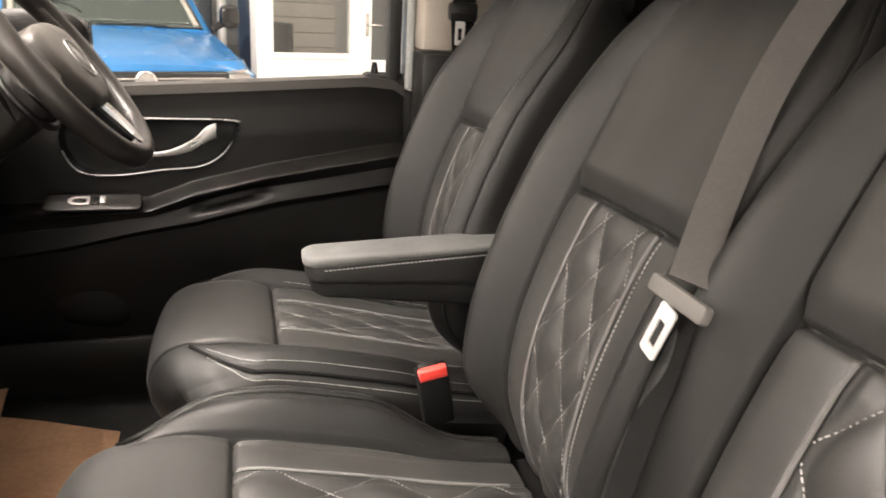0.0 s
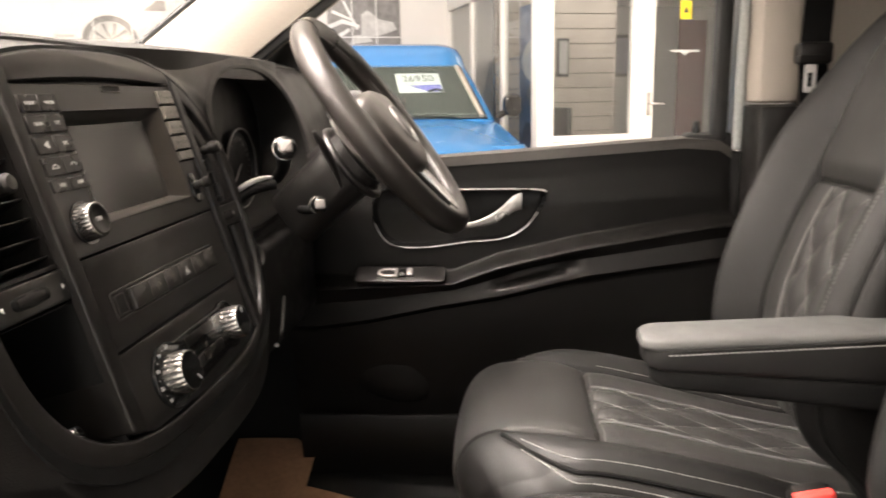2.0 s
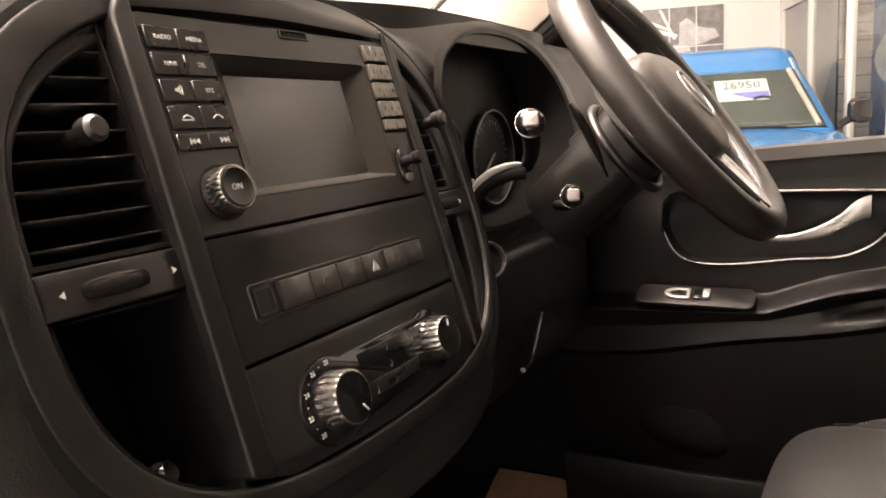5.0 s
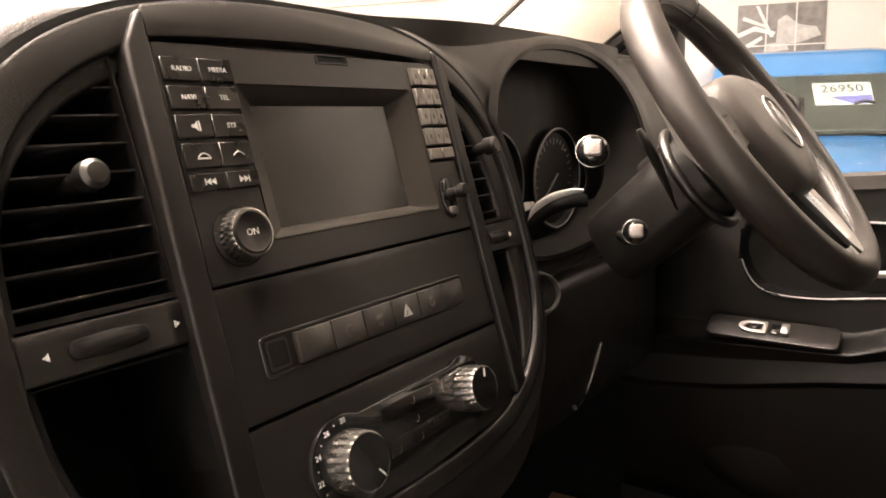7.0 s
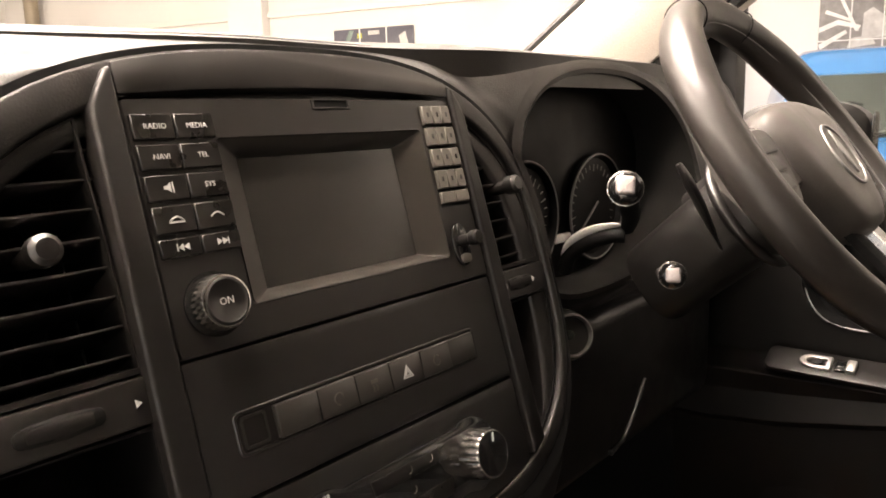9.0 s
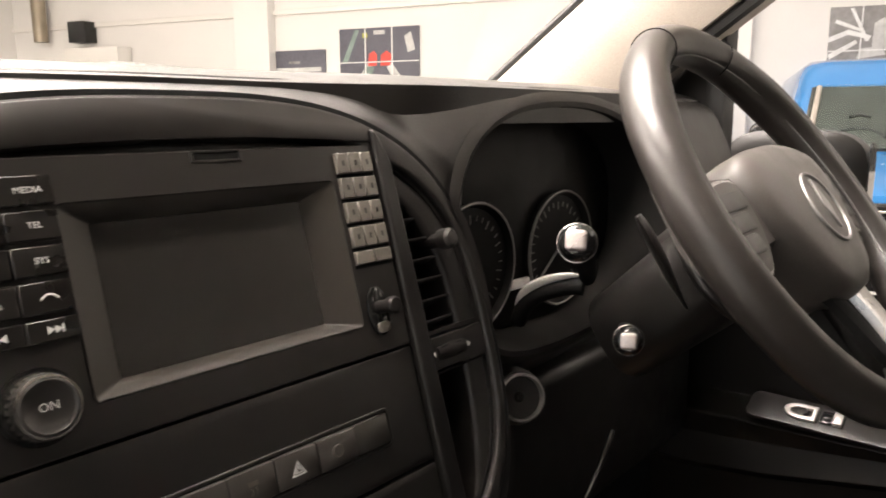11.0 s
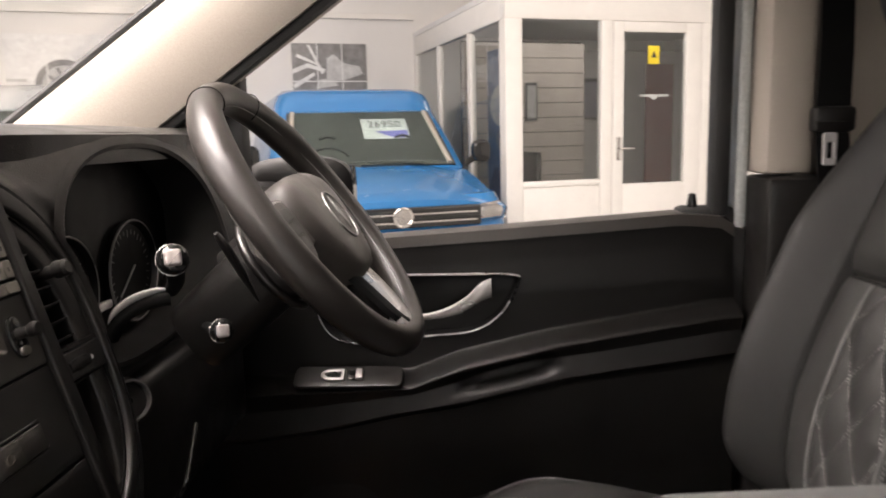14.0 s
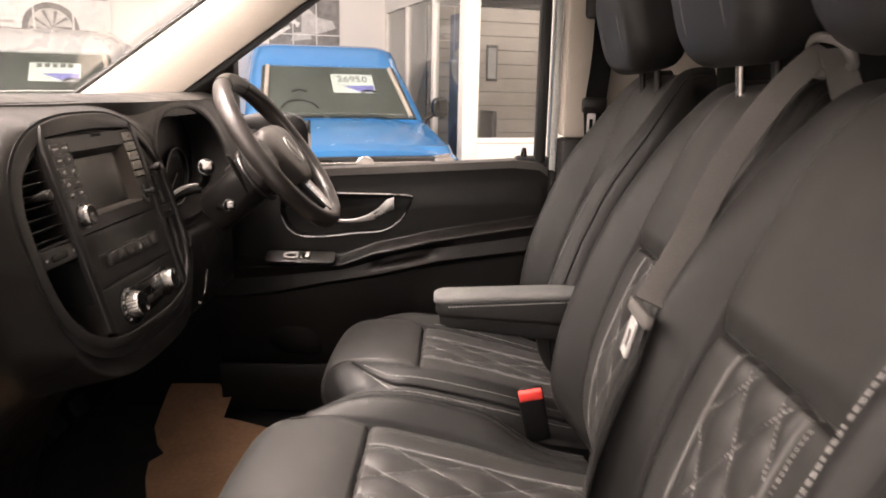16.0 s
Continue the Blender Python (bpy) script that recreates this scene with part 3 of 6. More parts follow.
# ignition switch
IG = Matrix.Translation((-0.008, 0.297, 1.218)) @ Vector((0.80, -0.52, 0.28)).to_track_quat("Z", "Y").to_matrix().to_4x4() @ Matrix.Diagonal((0.88, 0.88, 0.88, 1))
ig = part("ignition_switch", lathe([(0.0215, -0.01), (0.0238, -0.01), (0.0248, 0.002), (0.0240, 0.005), (0.0222, 0.0055), (0.0215, 0.002), (0.0210, -0.008)], 40, IG), IGS, dash, "round ignition switch with dull silver ring")
part("switch_housing", lathe([(0, -0.06), (0.034, -0.06), (0.029, -0.012), (0.026, -0.004), (0.020, -0.002), (0, -0.006)], 32, IG), PLASTIC, ig)
part("key_slot", lathe([(0, -0.012), (0.0212, -0.012), (0.0212, -0.004), (0.004, -0.005), (0.0, -0.005)], 24, IG), GLOSS, ig)
lever = spline([(-0.010, 0.385, 1.060), (-0.018, 0.43, 1.058), (-0.03, 0.48, 1.070), (-0.045, 0.54, 1.092)], 6)
part("release_lever", tube(lever, 0.0035, n=8), GLOSS, dash, "thin gloss black release lever")
part("knee_panel", box(-0.10, -0.055, 0.34, 0.80, 1.00, 1.20, 0.02, 3), PLASTIC, dash, "black knee panel under the steering column")

# footwell: side panels and pedals; the driver's panel is coloured darker for footwell shade
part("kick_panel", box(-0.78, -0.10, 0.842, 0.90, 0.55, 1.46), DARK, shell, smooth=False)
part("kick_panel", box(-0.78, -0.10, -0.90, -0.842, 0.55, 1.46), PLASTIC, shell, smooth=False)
for y, nm in ((0.33, "clutch_pedal"), (0.45, "brake_pedal"), (0.56, "accelerator_pedal")):
    pd = thing(nm, "black rubber-covered foot pedal", "pedal", "foot pedals")
    part("pad", moved(prism(rounded(-0.035, 0.035, -0.03, 0.03, 0.008), -0.006, 0.006, 0.002), pose(-0.40, y, 0.74, 0, 60, 0)), RUBBER, pd)
    part("pedal_arm", tube([(-0.42, y, 0.745), (-0.50, y, 0.90), (-0.52, y, 1.1)], 0.010, n=8), DARK, pd)

# ---- centre console ----
CON = Matrix(((0, -0.276, 0.961, 0.010), (1, 0, 0, 0.005), (0, 0.961, 0.276, 1.31), (0, 0, 0, 1)))
console = thing("centre_console", "black shield-shaped centre console with screen and heater controls", "centre console", m=CON)


def shield(ax, ar, up, low, n=N_):
    """The console's outline: narrower to the driver, deeper below."""
    out = []
    for k in range(n):
        c, q = math.cos(k * math.tau / n), math.sin(k * math.tau / n)
        p = PW if q > 0 else PL
        out.append(((ar if c > 0 else ax) * math.copysign(abs(c) ** (2 / p), c), (up if q > 0 else low) * math.copysign(abs(q) ** (2 / p), q)))
    return out


def reach(v, side=-1):
    p = PW if v > 0 else PL
    return (AI if side < 0 else AIR) * max(1 - abs(v / (BI if v > 0 else BIL)) ** p, 0.0) ** (1 / p)


def height(u, bb):
    p = PL if bb == BIL else PW
    return bb * max(1 - (abs(u) / AI) ** p, 0) ** (1 / p)


part("body", prism(shield(A - 0.008, AR - 0.008, B_ - 0.008, BL - 0.008), -0.22, -0.095), DARK, console)
part("rim", ring(shield(A, AR, B_, BL), shield(AI, AIR, BI, BIL), -0.10, 0.001, 0.0030, 3), DASH, console, "grained black console rim")
# flat ring painted dark in place of the shaded groove outside the rim
part("rim_gap_shade", ring(shield(A + 0.0050, AR + 0.0022, B_ + 0.0022, BL + 0.013), shield(A - 0.001, AR - 0.001, B_ - 0.001, BL - 0.001), -0.03, 0.0004), DARK, console, "flat dark ring for the shaded gap round the console rim")
part("chin", ring(shield(0.250, 0.216, 0.15, 0.222), shield(0.228, 0.190, 0.14, 0.189), -0.16, -0.005, 0.012, 4), DASH, console, "rounded lower console lip")


def face(u0, u1, v0, v1, w0, w1, mat, name, label="", w=0.0015, parent=console, n=14):
    """A plate between two heights, cut off where it would pass the rim."""
    left = [(max(u0, -reach(v) + 0.0), v) for v in span(v0, v1, n)]
    right = [(min(u1, reach(v, 1)), v) for v in span(v1, v0, n)]
    top = [(u, height(u, BI)) for u in span(left[-1][0], right[0][0], 9)[1:-1]] if v1 >= 0.149 else []
    low = [(u, -height(u, BIL)) for u in span(right[-1][0], left[0][0], 9)[1:-1]] if v0 <= -0.16 else []
    pts = [p for k, p in enumerate(left + top + right + low)]
    out = [p for k, p in enumerate(pts) if (Vector(p) - Vector(pts[k - 1])).length > 1e-4]
    return part(name, prism(out, w0, w1, w), mat, parent, label)


CL, CR = 0.129, 0.133


def crown(u, a=A, b=B_):
    """The height of the console's outline above u."""
    return b * max(1 - (abs(u) / a) ** PW, 0.0) ** (1 / PW)


us_ = span(-CL - 0.001, CR + 0.001, 25)
part("upper_panel", prism([(u, 0.1425 + 0.005 * (1 - (u / CL) ** 2 if abs(u) < CL else 0)) for u in us_] + [(u, crown(u, A if u < 0 else AR) - 0.0025) for u in us_[::-1]], -0.09, 0.0030, 0.0015, 2), PANEL, console, "smooth black panel above the radio")
face(-CL, CR, -0.081, -0.0015, -0.09, 0.0, PANEL, "switch_panel")
face(-CL, CR, -0.1610, -0.0830, -0.09, 0.0, PANEL, "heater_panel")
for s in (-1, 1):
    c0, c1 = (CL + 0.0015, CL + 0.0175) if s < 0 else (CR + 0.0015, CR + 0.0150)
    ve = c1 + 0.0010
    ao = A if s < 0 else AR
    low_v = BIL * max(1 - (0.139 / (AI if s < 0 else AIR)) ** PL, 0.0) ** (1 / PL)
    strip = [(s * c0, -low_v), (s * c0, crown(c0, ao) - 0.004), (s * (c0 + 0.005), crown(c0, ao) - 0.007), (s * c1, crown(c1, ao) - 0.022), (s * (c1 + 0.003), -low_v + 0.008)]
    part("divider", prism(strip if s < 0 else strip[::-1], -0.09, 0.0050, 0.0042, 4), PLASTIC, console, "raised black divider strip")
    # air vent
    top_v = 0.131 if s < 0 else 0.122
    vent = part("air_vent", ring([(s * u, v) for u, v in [(ve, 0.0)] + [(max(reach(v, s) - 0.0005, ve + 0.0012), v) for v in span(0.0, top_v + 0.002, 18)]],
                                 [(s * u, v) for u, v in [(ve + 0.001, 0.003)] + [(max(reach(v, s) - 0.004, ve + 0.0011), min(v, top_v)) for v in span(0.003, top_v, 18)]], -0.05, -0.004), PLASTIC, console, "air vent with thin black slats and a round knob")
    for k in range(8):
        v = 0.012 + 0.0152 * k
        u1 = reach(v, s) - 0.002
        if u1 > ve + 0.005:
            slat = prism([(s * ve, -0.034), (s * u1, -0.034), (s * (u1 - 0.001), -0.0075), (s * ve, -0.0075)], -0.0008, 0.0008, 0.0004, 1)
            part("slat", moved(slat, Matrix(((1, 0, 0, 0), (0, 0.25, 1, v), (0, 1, 0, 0), (0, 0, 0, 1)))), PANEL, vent)
    for k in range(5 if s < 0 else 3):
        u = ve + 0.013 + 0.015 * k
        vt = BI * max(1 - (u / (AI if s < 0 else AIR)) ** PW, 0.0) ** (1 / PW)
        part("fin", box(s * u - 0.0006, s * u + 0.0006, 0.004, min(vt, 0.128) - 0.004, -0.060, -0.036), DARK, vent, smooth=False)
    ku = -0.184 if s < 0 else 0.184
    part("vent_knob", lathe([(0, -0.02), (0.0050, -0.02), (0.0056, -0.002), (0.0048, 0.001), (0.0076, 0.0025), (0.0080, 0.005), (0.0074, 0.0085), (0.0076, 0.0115), (0.0052, 0.0140), (0, 0.0142)], 24, pose(ku, 0.0665, 0)), PANEL, vent, "grey-black vent knob")
    # bar with shut-off wheel and arrows
    bar = face(-0.26 if s < 0 else ve, -ve if s < 0 else 0.26, -0.0255, -0.0015, -0.06, -0.002, PANEL, "vent_bar", "black bar with a shut-off wheel and white arrows")
    w0, w1, wm = (0.170, 0.211, 0.1905) if s < 0 else (0.162, 0.188, 0.175)
    part("wheel_recess", prism(rounded(min(s * w0, s * w1), max(s * w0, s * w1), -0.0185, -0.0095, 0.004), -0.0025, -0.0012, 0.0005), DARK, bar)
    part("thumb_wheel", lathe([(0, -0.015), (0.011, -0.015), (0.0115, 0), (0.011, 0.015), (0, 0.015)], 28, pose(s * wm, -0.0140, -0.0118, 0, 90, 0)), PLASTIC, bar)
    for u, flip in ((ve + 0.006, 1), (0.2215 if s < 0 else 0.194, -1)):
        tri_ = [(s * u - 0.0014 * flip * -s, -0.0160), (s * u - 0.0014 * flip * -s, -0.0119), (s * u + 0.0017 * flip * -s, -0.01395)]
        part("arrow", prism(tri_, -0.002, -0.0012), INK, bar, smooth=False)
    # open storage pocket
    vs_ = span(-0.027, -0.150 if s < 0 else -0.138, 14)
    part("pocket", ring([(s * ve, vs_[0])] + [(s * max(reach(v, s) - 0.0005, ve + 0.0020), v) for v in vs_] + [(s * ve, vs_[-1])],
                                 [(s * (ve + 0.0015), vs_[0] - 0.002)] + [(s * (max(reach(v, s) - 0.004, ve + 0.0018)), v - 0.0005) for v in vs_] + [(s * (ve + 0.0015), vs_[-1] + 0.003)], -0.09, -0.004), DARK, console, "deep black storage pocket")
part("pocket_lip", tube([(-0.152, -0.1475, -0.002), (-0.172, -0.1470, -0.002), (-0.192, -0.1425, -0.002), (-0.205, -0.1345, -0.002)], 0.0022, n=8), PANEL, console, "thin black lip of the pocket")
clip = part("pocket_clip", lathe([(0, 0), (0.0075, 0), (0.0085, 0.004), (0.0080, 0.012), (0.0060, 0.015), (0.0058, 0.010), (0, 0.010)], 24, pose(-0.196, -0.122, -0.020, -20, 25, 0)), GLOSS, console, "small gloss socket in the pocket")
part("clip_ring", lathe([(0.0060, 0), (0.0085, 0), (0.0088, 0.003), (0.0060, 0.003)], 24, pose(-0.203, -0.121, -0.018, -20, 40, 0)), CHROME, clip, "thin bright ring")

# head unit
hu = part("head_unit", ring([(x, y + (0.005 * (1 - (x / 0.133) ** 2) if y > 0.1 else 0)) for x, y in rounded(-CL, CR, 0.0, 0.1410, 0.003)],
                            rounded(-0.078, 0.094, 0.0205, 0.1170, 0.003), -0.09, 0.001, 0.001, 1), PANEL, console, "satin black radio unit with screen and keys")
BEZEL = material("smooth_dark_grey_bezel", (0.026, 0.023, 0.020), 0.30, spec=0.95, rvar=0.015, var=0.06, scale=20, fine=1500, bump=0.04, dist=0.0002)
b = loft([[(x, y, w) for x, y in pts] for pts, w in ((rounded(-0.078, 0.094, 0.0205, 0.1170, 0.003), 0.0012), (rounded(-0.0595, 0.0730, 0.0275, 0.1080, 0.001), -0.011), (rounded(-0.0595, 0.0730, 0.0275, 0.1080, 0.001), -0.02))], True, False)
part("bezel", b, BEZEL, hu, "bevelled dark grey screen surround")
part("screen", box(-0.0615, 0.0750, 0.0255, 0.1100, -0.019, -0.0115), SCREENGLASS, hu, "dark grey switched-off screen", smooth=False)
slot = part("card_slot", ring(rounded(-0.003, 0.030, 0.1340, 0.1410, 0.001), rounded(-0.001, 0.028, 0.1353, 0.1398, 0.0006), 0.0005, 0.0020, 0.0003, 1), PANEL, hu, "narrow card slot")
part("slot_void", box(-0.001, 0.028, 0.1353, 0.1398, 0.0008, 0.0012), DARK, slot, smooth=False)
WORDS = [("RADIO", "MEDIA"), ("NAVI", "TEL"), ("", "SYS"), ("", ""), ("", "")]
HTS = [0.0142, 0.0142, 0.0142, 0.0150, 0.0105]
v = 0.1320
for r, hgt in enumerate(HTS):
    for c in range(2):
        u0 = -0.1268 + 0.0245 * c
        key = part("key", box(u0 + 0.0003, u0 + 0.0242, v - hgt, v, 0.0, 0.0030, 0.0007, 1), KEYCAP, hu)
        cu, cv = u0 + 0.0130, v - hgt / 2
        if WORDS[r][c]:
            writing(WORDS[r][c], 0.0043, INK, pose(cu, cv, 0.0031), key)
        elif r == 2:
            part("icon", join(prism([(cu - 0.003, cv - 0.001), (cu - 0.001, cv - 0.001), (cu + 0.001, cv - 0.003), (cu + 0.001, cv + 0.003), (cu - 0.001, cv + 0.001), (cu - 0.003, cv + 0.001)], 0.0030, 0.0032),
                              box(cu + 0.0018, cu + 0.0026, cv - 0.003, cv + 0.003, 0.0030, 0.0032)), INK, key, smooth=False)
        elif r == 3:
            pts = [(cu - 0.004 + 0.0016 * k, cv + 0.0022 * math.sin(math.pi * k / 5) - 0.001, 0.0032) for k in range(6)]
            part("icon", tube(pts, 0.0005, n=6), INK, key)
            if c == 0:
                part("icon", box(cu - 0.0045, cu + 0.0045, cv - 0.0022, cv - 0.0012, 0.0030, 0.0032), INK, key, smooth=False)
        else:
            d = -1 if c == 0 else 1
            t1 = [(cu - 0.0004 * d, cv - 0.002), (cu - 0.0004 * d, cv + 0.002), (cu + 0.003 * d, cv)]
            t2 = [(p[0] - 0.0034 * d, p[1]) for p in t1]
            b = prism(t1, 0.0030, 0.0032)
            prism(t2, 0.0030, 0.0032, bm=b)
            box(cu + 0.0032 * d - 0.0004, cu + 0.0032 * d + 0.0004, cv - 0.002, cv + 0.002, 0.0030, 0.0032, bm=b)
            part("icon", b, INK, key, smooth=False)
    v -= hgt + 0.0026
PALEKEY = material("grey_key_caps", (0.10, 0.092, 0.080), 0.32, rvar=0.02, var=0.06, scale=20, fine=1500, bump=0.04, dist=0.0002)
v = 0.1352
for r in range(5):
    hgt = 0.0140 if r < 4 else 0.0090
    n = 3 if r < 4 else 2
    for c in range(n):
        wid = 0.0318 / n
        u0 = 0.0985 + wid * c
        key = part("key", box(u0 + 0.0002, u0 + wid - 0.0002, v - hgt, v, 0.0, 0.0042, 0.0007, 1), PALEKEY, hu, "pale grey number key" if r < 4 else "pale grey key")
        if r < 4:
            part("icon", box(u0 + wid / 2 - 0.0010, u0 + wid / 2 + 0.0010, v - hgt / 2 - 0.0018, v - hgt / 2 + 0.0018, 0.0042, 0.0044), KEYCAP, key, smooth=False)
    part("key_bed", box(0.0980, 0.1308, v - hgt - 0.0024, v - hgt, 0.0, 0.0014), DARK, hu, smooth=False)
    v -= hgt + 0.0026


def ridged(r0, r1, h0, h1, n, depth, m):
    """A ring knob whose flank is cut into n ridges."""
    rows = []
    k = n * 6
    for rr, hh, cut in ((r0 * 0.96, h0, 0), (r0, h0 + 0.0008, 1), (r1, h1 - 0.0015, 1), (r1 - 0.0008, h1, 0), (r1 - 0.0018, h1 + 0.0002, 0), (r1 - 0.0020, h1 - 0.0012, 0)):
        rows.append([((rr - (depth if (i % 6) in (0, 1) else 0) * cut) * math.cos(i * math.tau / k), (rr - (depth if (i % 6) in (0, 1) else 0) * cut) * math.sin(i * math.tau / k), hh) for i in range(k)])
    return moved(loft(rows), m)


kn = part("volume_knob", ridged(0.0158, 0.0150, 0.0, 0.0135, 28, 0.0005, pose(-0.1025, 0.0255, 0.001)), CHROME, hu, "round chrome-ringed power knob")
part("knob_cap", lathe([(0, 0.0), (0.0138, 0.0), (0.0132, 0.0138), (0.0118, 0.0144), (0.0105, 0.0134), (0, 0.0128)], 40, pose(-0.1025, 0.0255, 0.001)), PANEL, kn)
writing("ON", 0.0056, INK, pose(-0.1025, 0.0255, 0.0141), kn)
part("knob_shadow_ring", lathe([(0.0155, 0), (0.0180, 0), (0.0180, 0.0018), (0.0155, 0.0018)], 40, pose(-0.1025, 0.0255, 0.0008)), GLOSS, kn)
joy = part("selector", prism(oval(0.1085, 0.0275, 0.0088, 0.0165, 32, 2.2), 0.0, 0.0038, 0.0012), GLOSS, hu, "oval selector pad with a small joystick")
part("joystick", lathe([(0, 0), (0.0045, 0), (0.0042, 0.010), (0.0056, 0.0115), (0.0058, 0.0165), (0.0045, 0.0180), (0, 0.0182)], 20, pose(0.1085, 0.030, 0.003)), PLASTIC, joy)
part("selector_key", prism(oval(0.1085, 0.0165, 0.0055, 0.0036, 24, 3), 0.0035, 0.0055, 0.0006), PALEKEY, joy, "pale grey key")

# row of switches
ROCKER = material("satin_dark_grey_switch", (0.026, 0.024, 0.022), 0.30, rvar=0.02, spec=0.9, var=0.08, scale=20, fine=1500, bump=0.05, dist=0.0002)
sp = part("switch_recess", ring(rounded(-0.108, 0.099, -0.0595, -0.0345, 0.004), rounded(-0.106, 0.097, -0.0575, -0.0365, 0.003), -0.001, 0.0012, 0.0005, 1), PANEL, console, "shallow recess round a row of switches")
part("recess_bed", box(-0.106, 0.097, -0.0575, -0.0365, -0.001, 0.0005), PLASTIC, sp, smooth=False)
for k in range(6):
    u0 = -0.083 + 0.0298 * k
    key = part("switch", box(u0 + 0.0003, u0 + 0.0295, -0.0565, -0.0375, 0.0, 0.0050 if k < 5 else 0.0030, 0.0009, 2), ROCKER, sp, "black rocker switch")
    cu, cv = u0 + 0.0148, -0.0475
    if k == 3:
        part("icon", ring([(cu - 0.005, cv - 0.004), (cu + 0.005, cv - 0.004), (cu, cv + 0.0045)], [(cu - 0.0036, cv - 0.0032), (cu + 0.0036, cv - 0.0032), (cu, cv + 0.003)], 0.0050, 0.0053), INK, key, "white hazard triangle", smooth=False)
        part("icon", ring([(cu - 0.0026, cv - 0.0026), (cu + 0.0026, cv - 0.0026), (cu, cv + 0.0018)], [(cu - 0.0015, cv - 0.002), (cu + 0.0015, cv - 0.002), (cu, cv + 0.0006)], 0.0050, 0.0053), INK, key, smooth=False)
    elif k in (1, 4):
        part("icon", tube([(cu + 0.0036 * math.cos(a / 12 * math.tau), cv + 0.0036 * math.sin(a / 12 * math.tau), 0.0051) for a in range(10 if k == 1 else 12)], 0.00035, k == 4, n=5), PALEKEY, key)
    elif k == 2:
        b = box(cu - 0.003, cu + 0.003, cv + 0.001, cv + 0.0035, 0.0050, 0.0052)
        tube([(cu - 0.002, cv - 0.004, 0.0051), (cu - 0.001, cv - 0.002, 0.0051), (cu - 0.002, cv, 0.0051)], 0.0004, n=5, bm=b)
        tube([(cu + 0.001, cv - 0.004, 0.0051), (cu + 0.002, cv - 0.002, 0.0051), (cu + 0.001, cv, 0.0051)], 0.0004, n=5, bm=b)
        part("icon", b, PALEKEY, key, smooth=False)
part("blank_switch", ring(rounded(-0.104, -0.0875, -0.0560, -0.0380, 0.002), rounded(-0.1025, -0.0890, -0.0545, -0.0395, 0.0015), 0.0003, 0.0012), PANEL, sp)

# heater controls
K1, K2 = (-0.0650, -0.1250), (0.0680, -0.1205)
ends = []
for k in range(25):
    a = radians(60 + 240 * k / 24)
    ends.append((K1[0] + 0.0315 * math.cos(a), K1[1] + 0.0300 * math.sin(a)))
for k in range(25):
    a = radians(-120 + 240 * k / 24)
    ends.append((K2[0] + 0.0260 * math.cos(a), K2[1] + 0.0262 * math.sin(a)))
heat = part("heater_panel", prism(ends, -0.002, 0.0035, 0.0012, 2), GLOSS, console, "gloss black heater panel with two ridged knobs")
part("button_bar", prism([(-0.030, -0.1035), (0.038, -0.1035), (0.040, -0.1130), (-0.028, -0.1130)], 0.0035, 0.0048, 0.0006), KEYCAP, heat)
part("button_bar", prism([(-0.027, -0.1265), (0.041, -0.1265), (0.038, -0.1375), (-0.029, -0.1375)], 0.0035, 0.0046, 0.0006), KEYCAP, heat)
for u, vv in ((0.004, -0.108), (0.024, -0.1075), (0.004, -0.121), (0.004, -0.134), (-0.020, -0.134)):
    part("icon", tube([(u - 0.002, vv - 0.002, 0.0049), (u, vv - 0.0022, 0.0049), (u + 0.0015, vv, 0.0049), (u + 0.001, vv + 0.0022, 0.0049)], 0.00035, n=5), PALEKEY, heat)
for k, txt in enumerate(("20", "22", "24", "26", "28")):
    a = radians(222 - 34 * k)
    writing(txt, 0.0048, INK, pose(K1[0] + 0.0268 * math.cos(a), K1[1] + 0.0258 * math.sin(a), 0.0037), heat)
    if k < 4:
        a -= radians(17)
        part("scale_dot", lathe([(0, 0), (0.0005, 0), (0.0005, 0.0002), (0, 0.0002)], 8, pose(K1[0] + 0.0268 * math.cos(a), K1[1] + 0.0258 * math.sin(a), 0.0036)), INK, heat, smooth=False)
for (ku, kv), r in ((K1, 0.0202), (K2, 0.0184)):
    kn = part("heater_knob", ridged(r, r * 0.94, 0.0, 0.0170, 22, 0.0008, pose(ku, kv, 0.0035)), CHROME, heat, "ridged chrome heater knob with black face")
    part("knob_face", lathe([(0, 0), (r * 0.94 - 0.0016, 0), (r * 0.94 - 0.0016, 0.0171), (0, 0.0175)], 40, pose(ku, kv, 0.0035)), GLOSS, kn, "gloss black knob face")
    a = radians(-52 if ku < 0 else 75)
    part("pointer", moved(box(r * 0.45, r * 0.78, -0.0005, 0.0005, 0.0208, 0.0214), pose(ku, kv, 0, 0, 0, math.degrees(a))), INK, kn, smooth=False)

# ---- steering wheel ----
TW = radians(36.7)
cw, sw_ = math.cos(TW), math.sin(TW)
WM = Matrix(((0, -sw_, cw, 0.1583), (1, 0, 0, 0.4554), (0, cw, sw_, 1.3855), (0, 0, 0, 1)))
wheel = thing("steering_wheel", "black leather steering wheel with silver lower spoke", "steering wheel", m=WM)
RW, TR = 0.1790, 0.0170
GRIP = material("polished_black_rim_leather", (0.021, 0.0185, 0.017), 0.33, var=0.15, scale=14, fine=1000, bump=0.2, dist=0.0003, kind="leather", spec=0.5, rvar=0.03)
HUB = material("soft_grained_hub_plastic", (0.054, 0.049, 0.045), 0.45, var=0.08, scale=12, fine=1100, bump=0.2, dist=0.0003, kind="grain")
PADKEY = material("grey_thumb_switches", (0.035, 0.033, 0.031), 0.4, var=0.06, scale=20, fine=1500, bump=0.04, dist=0.0002)
rows = []
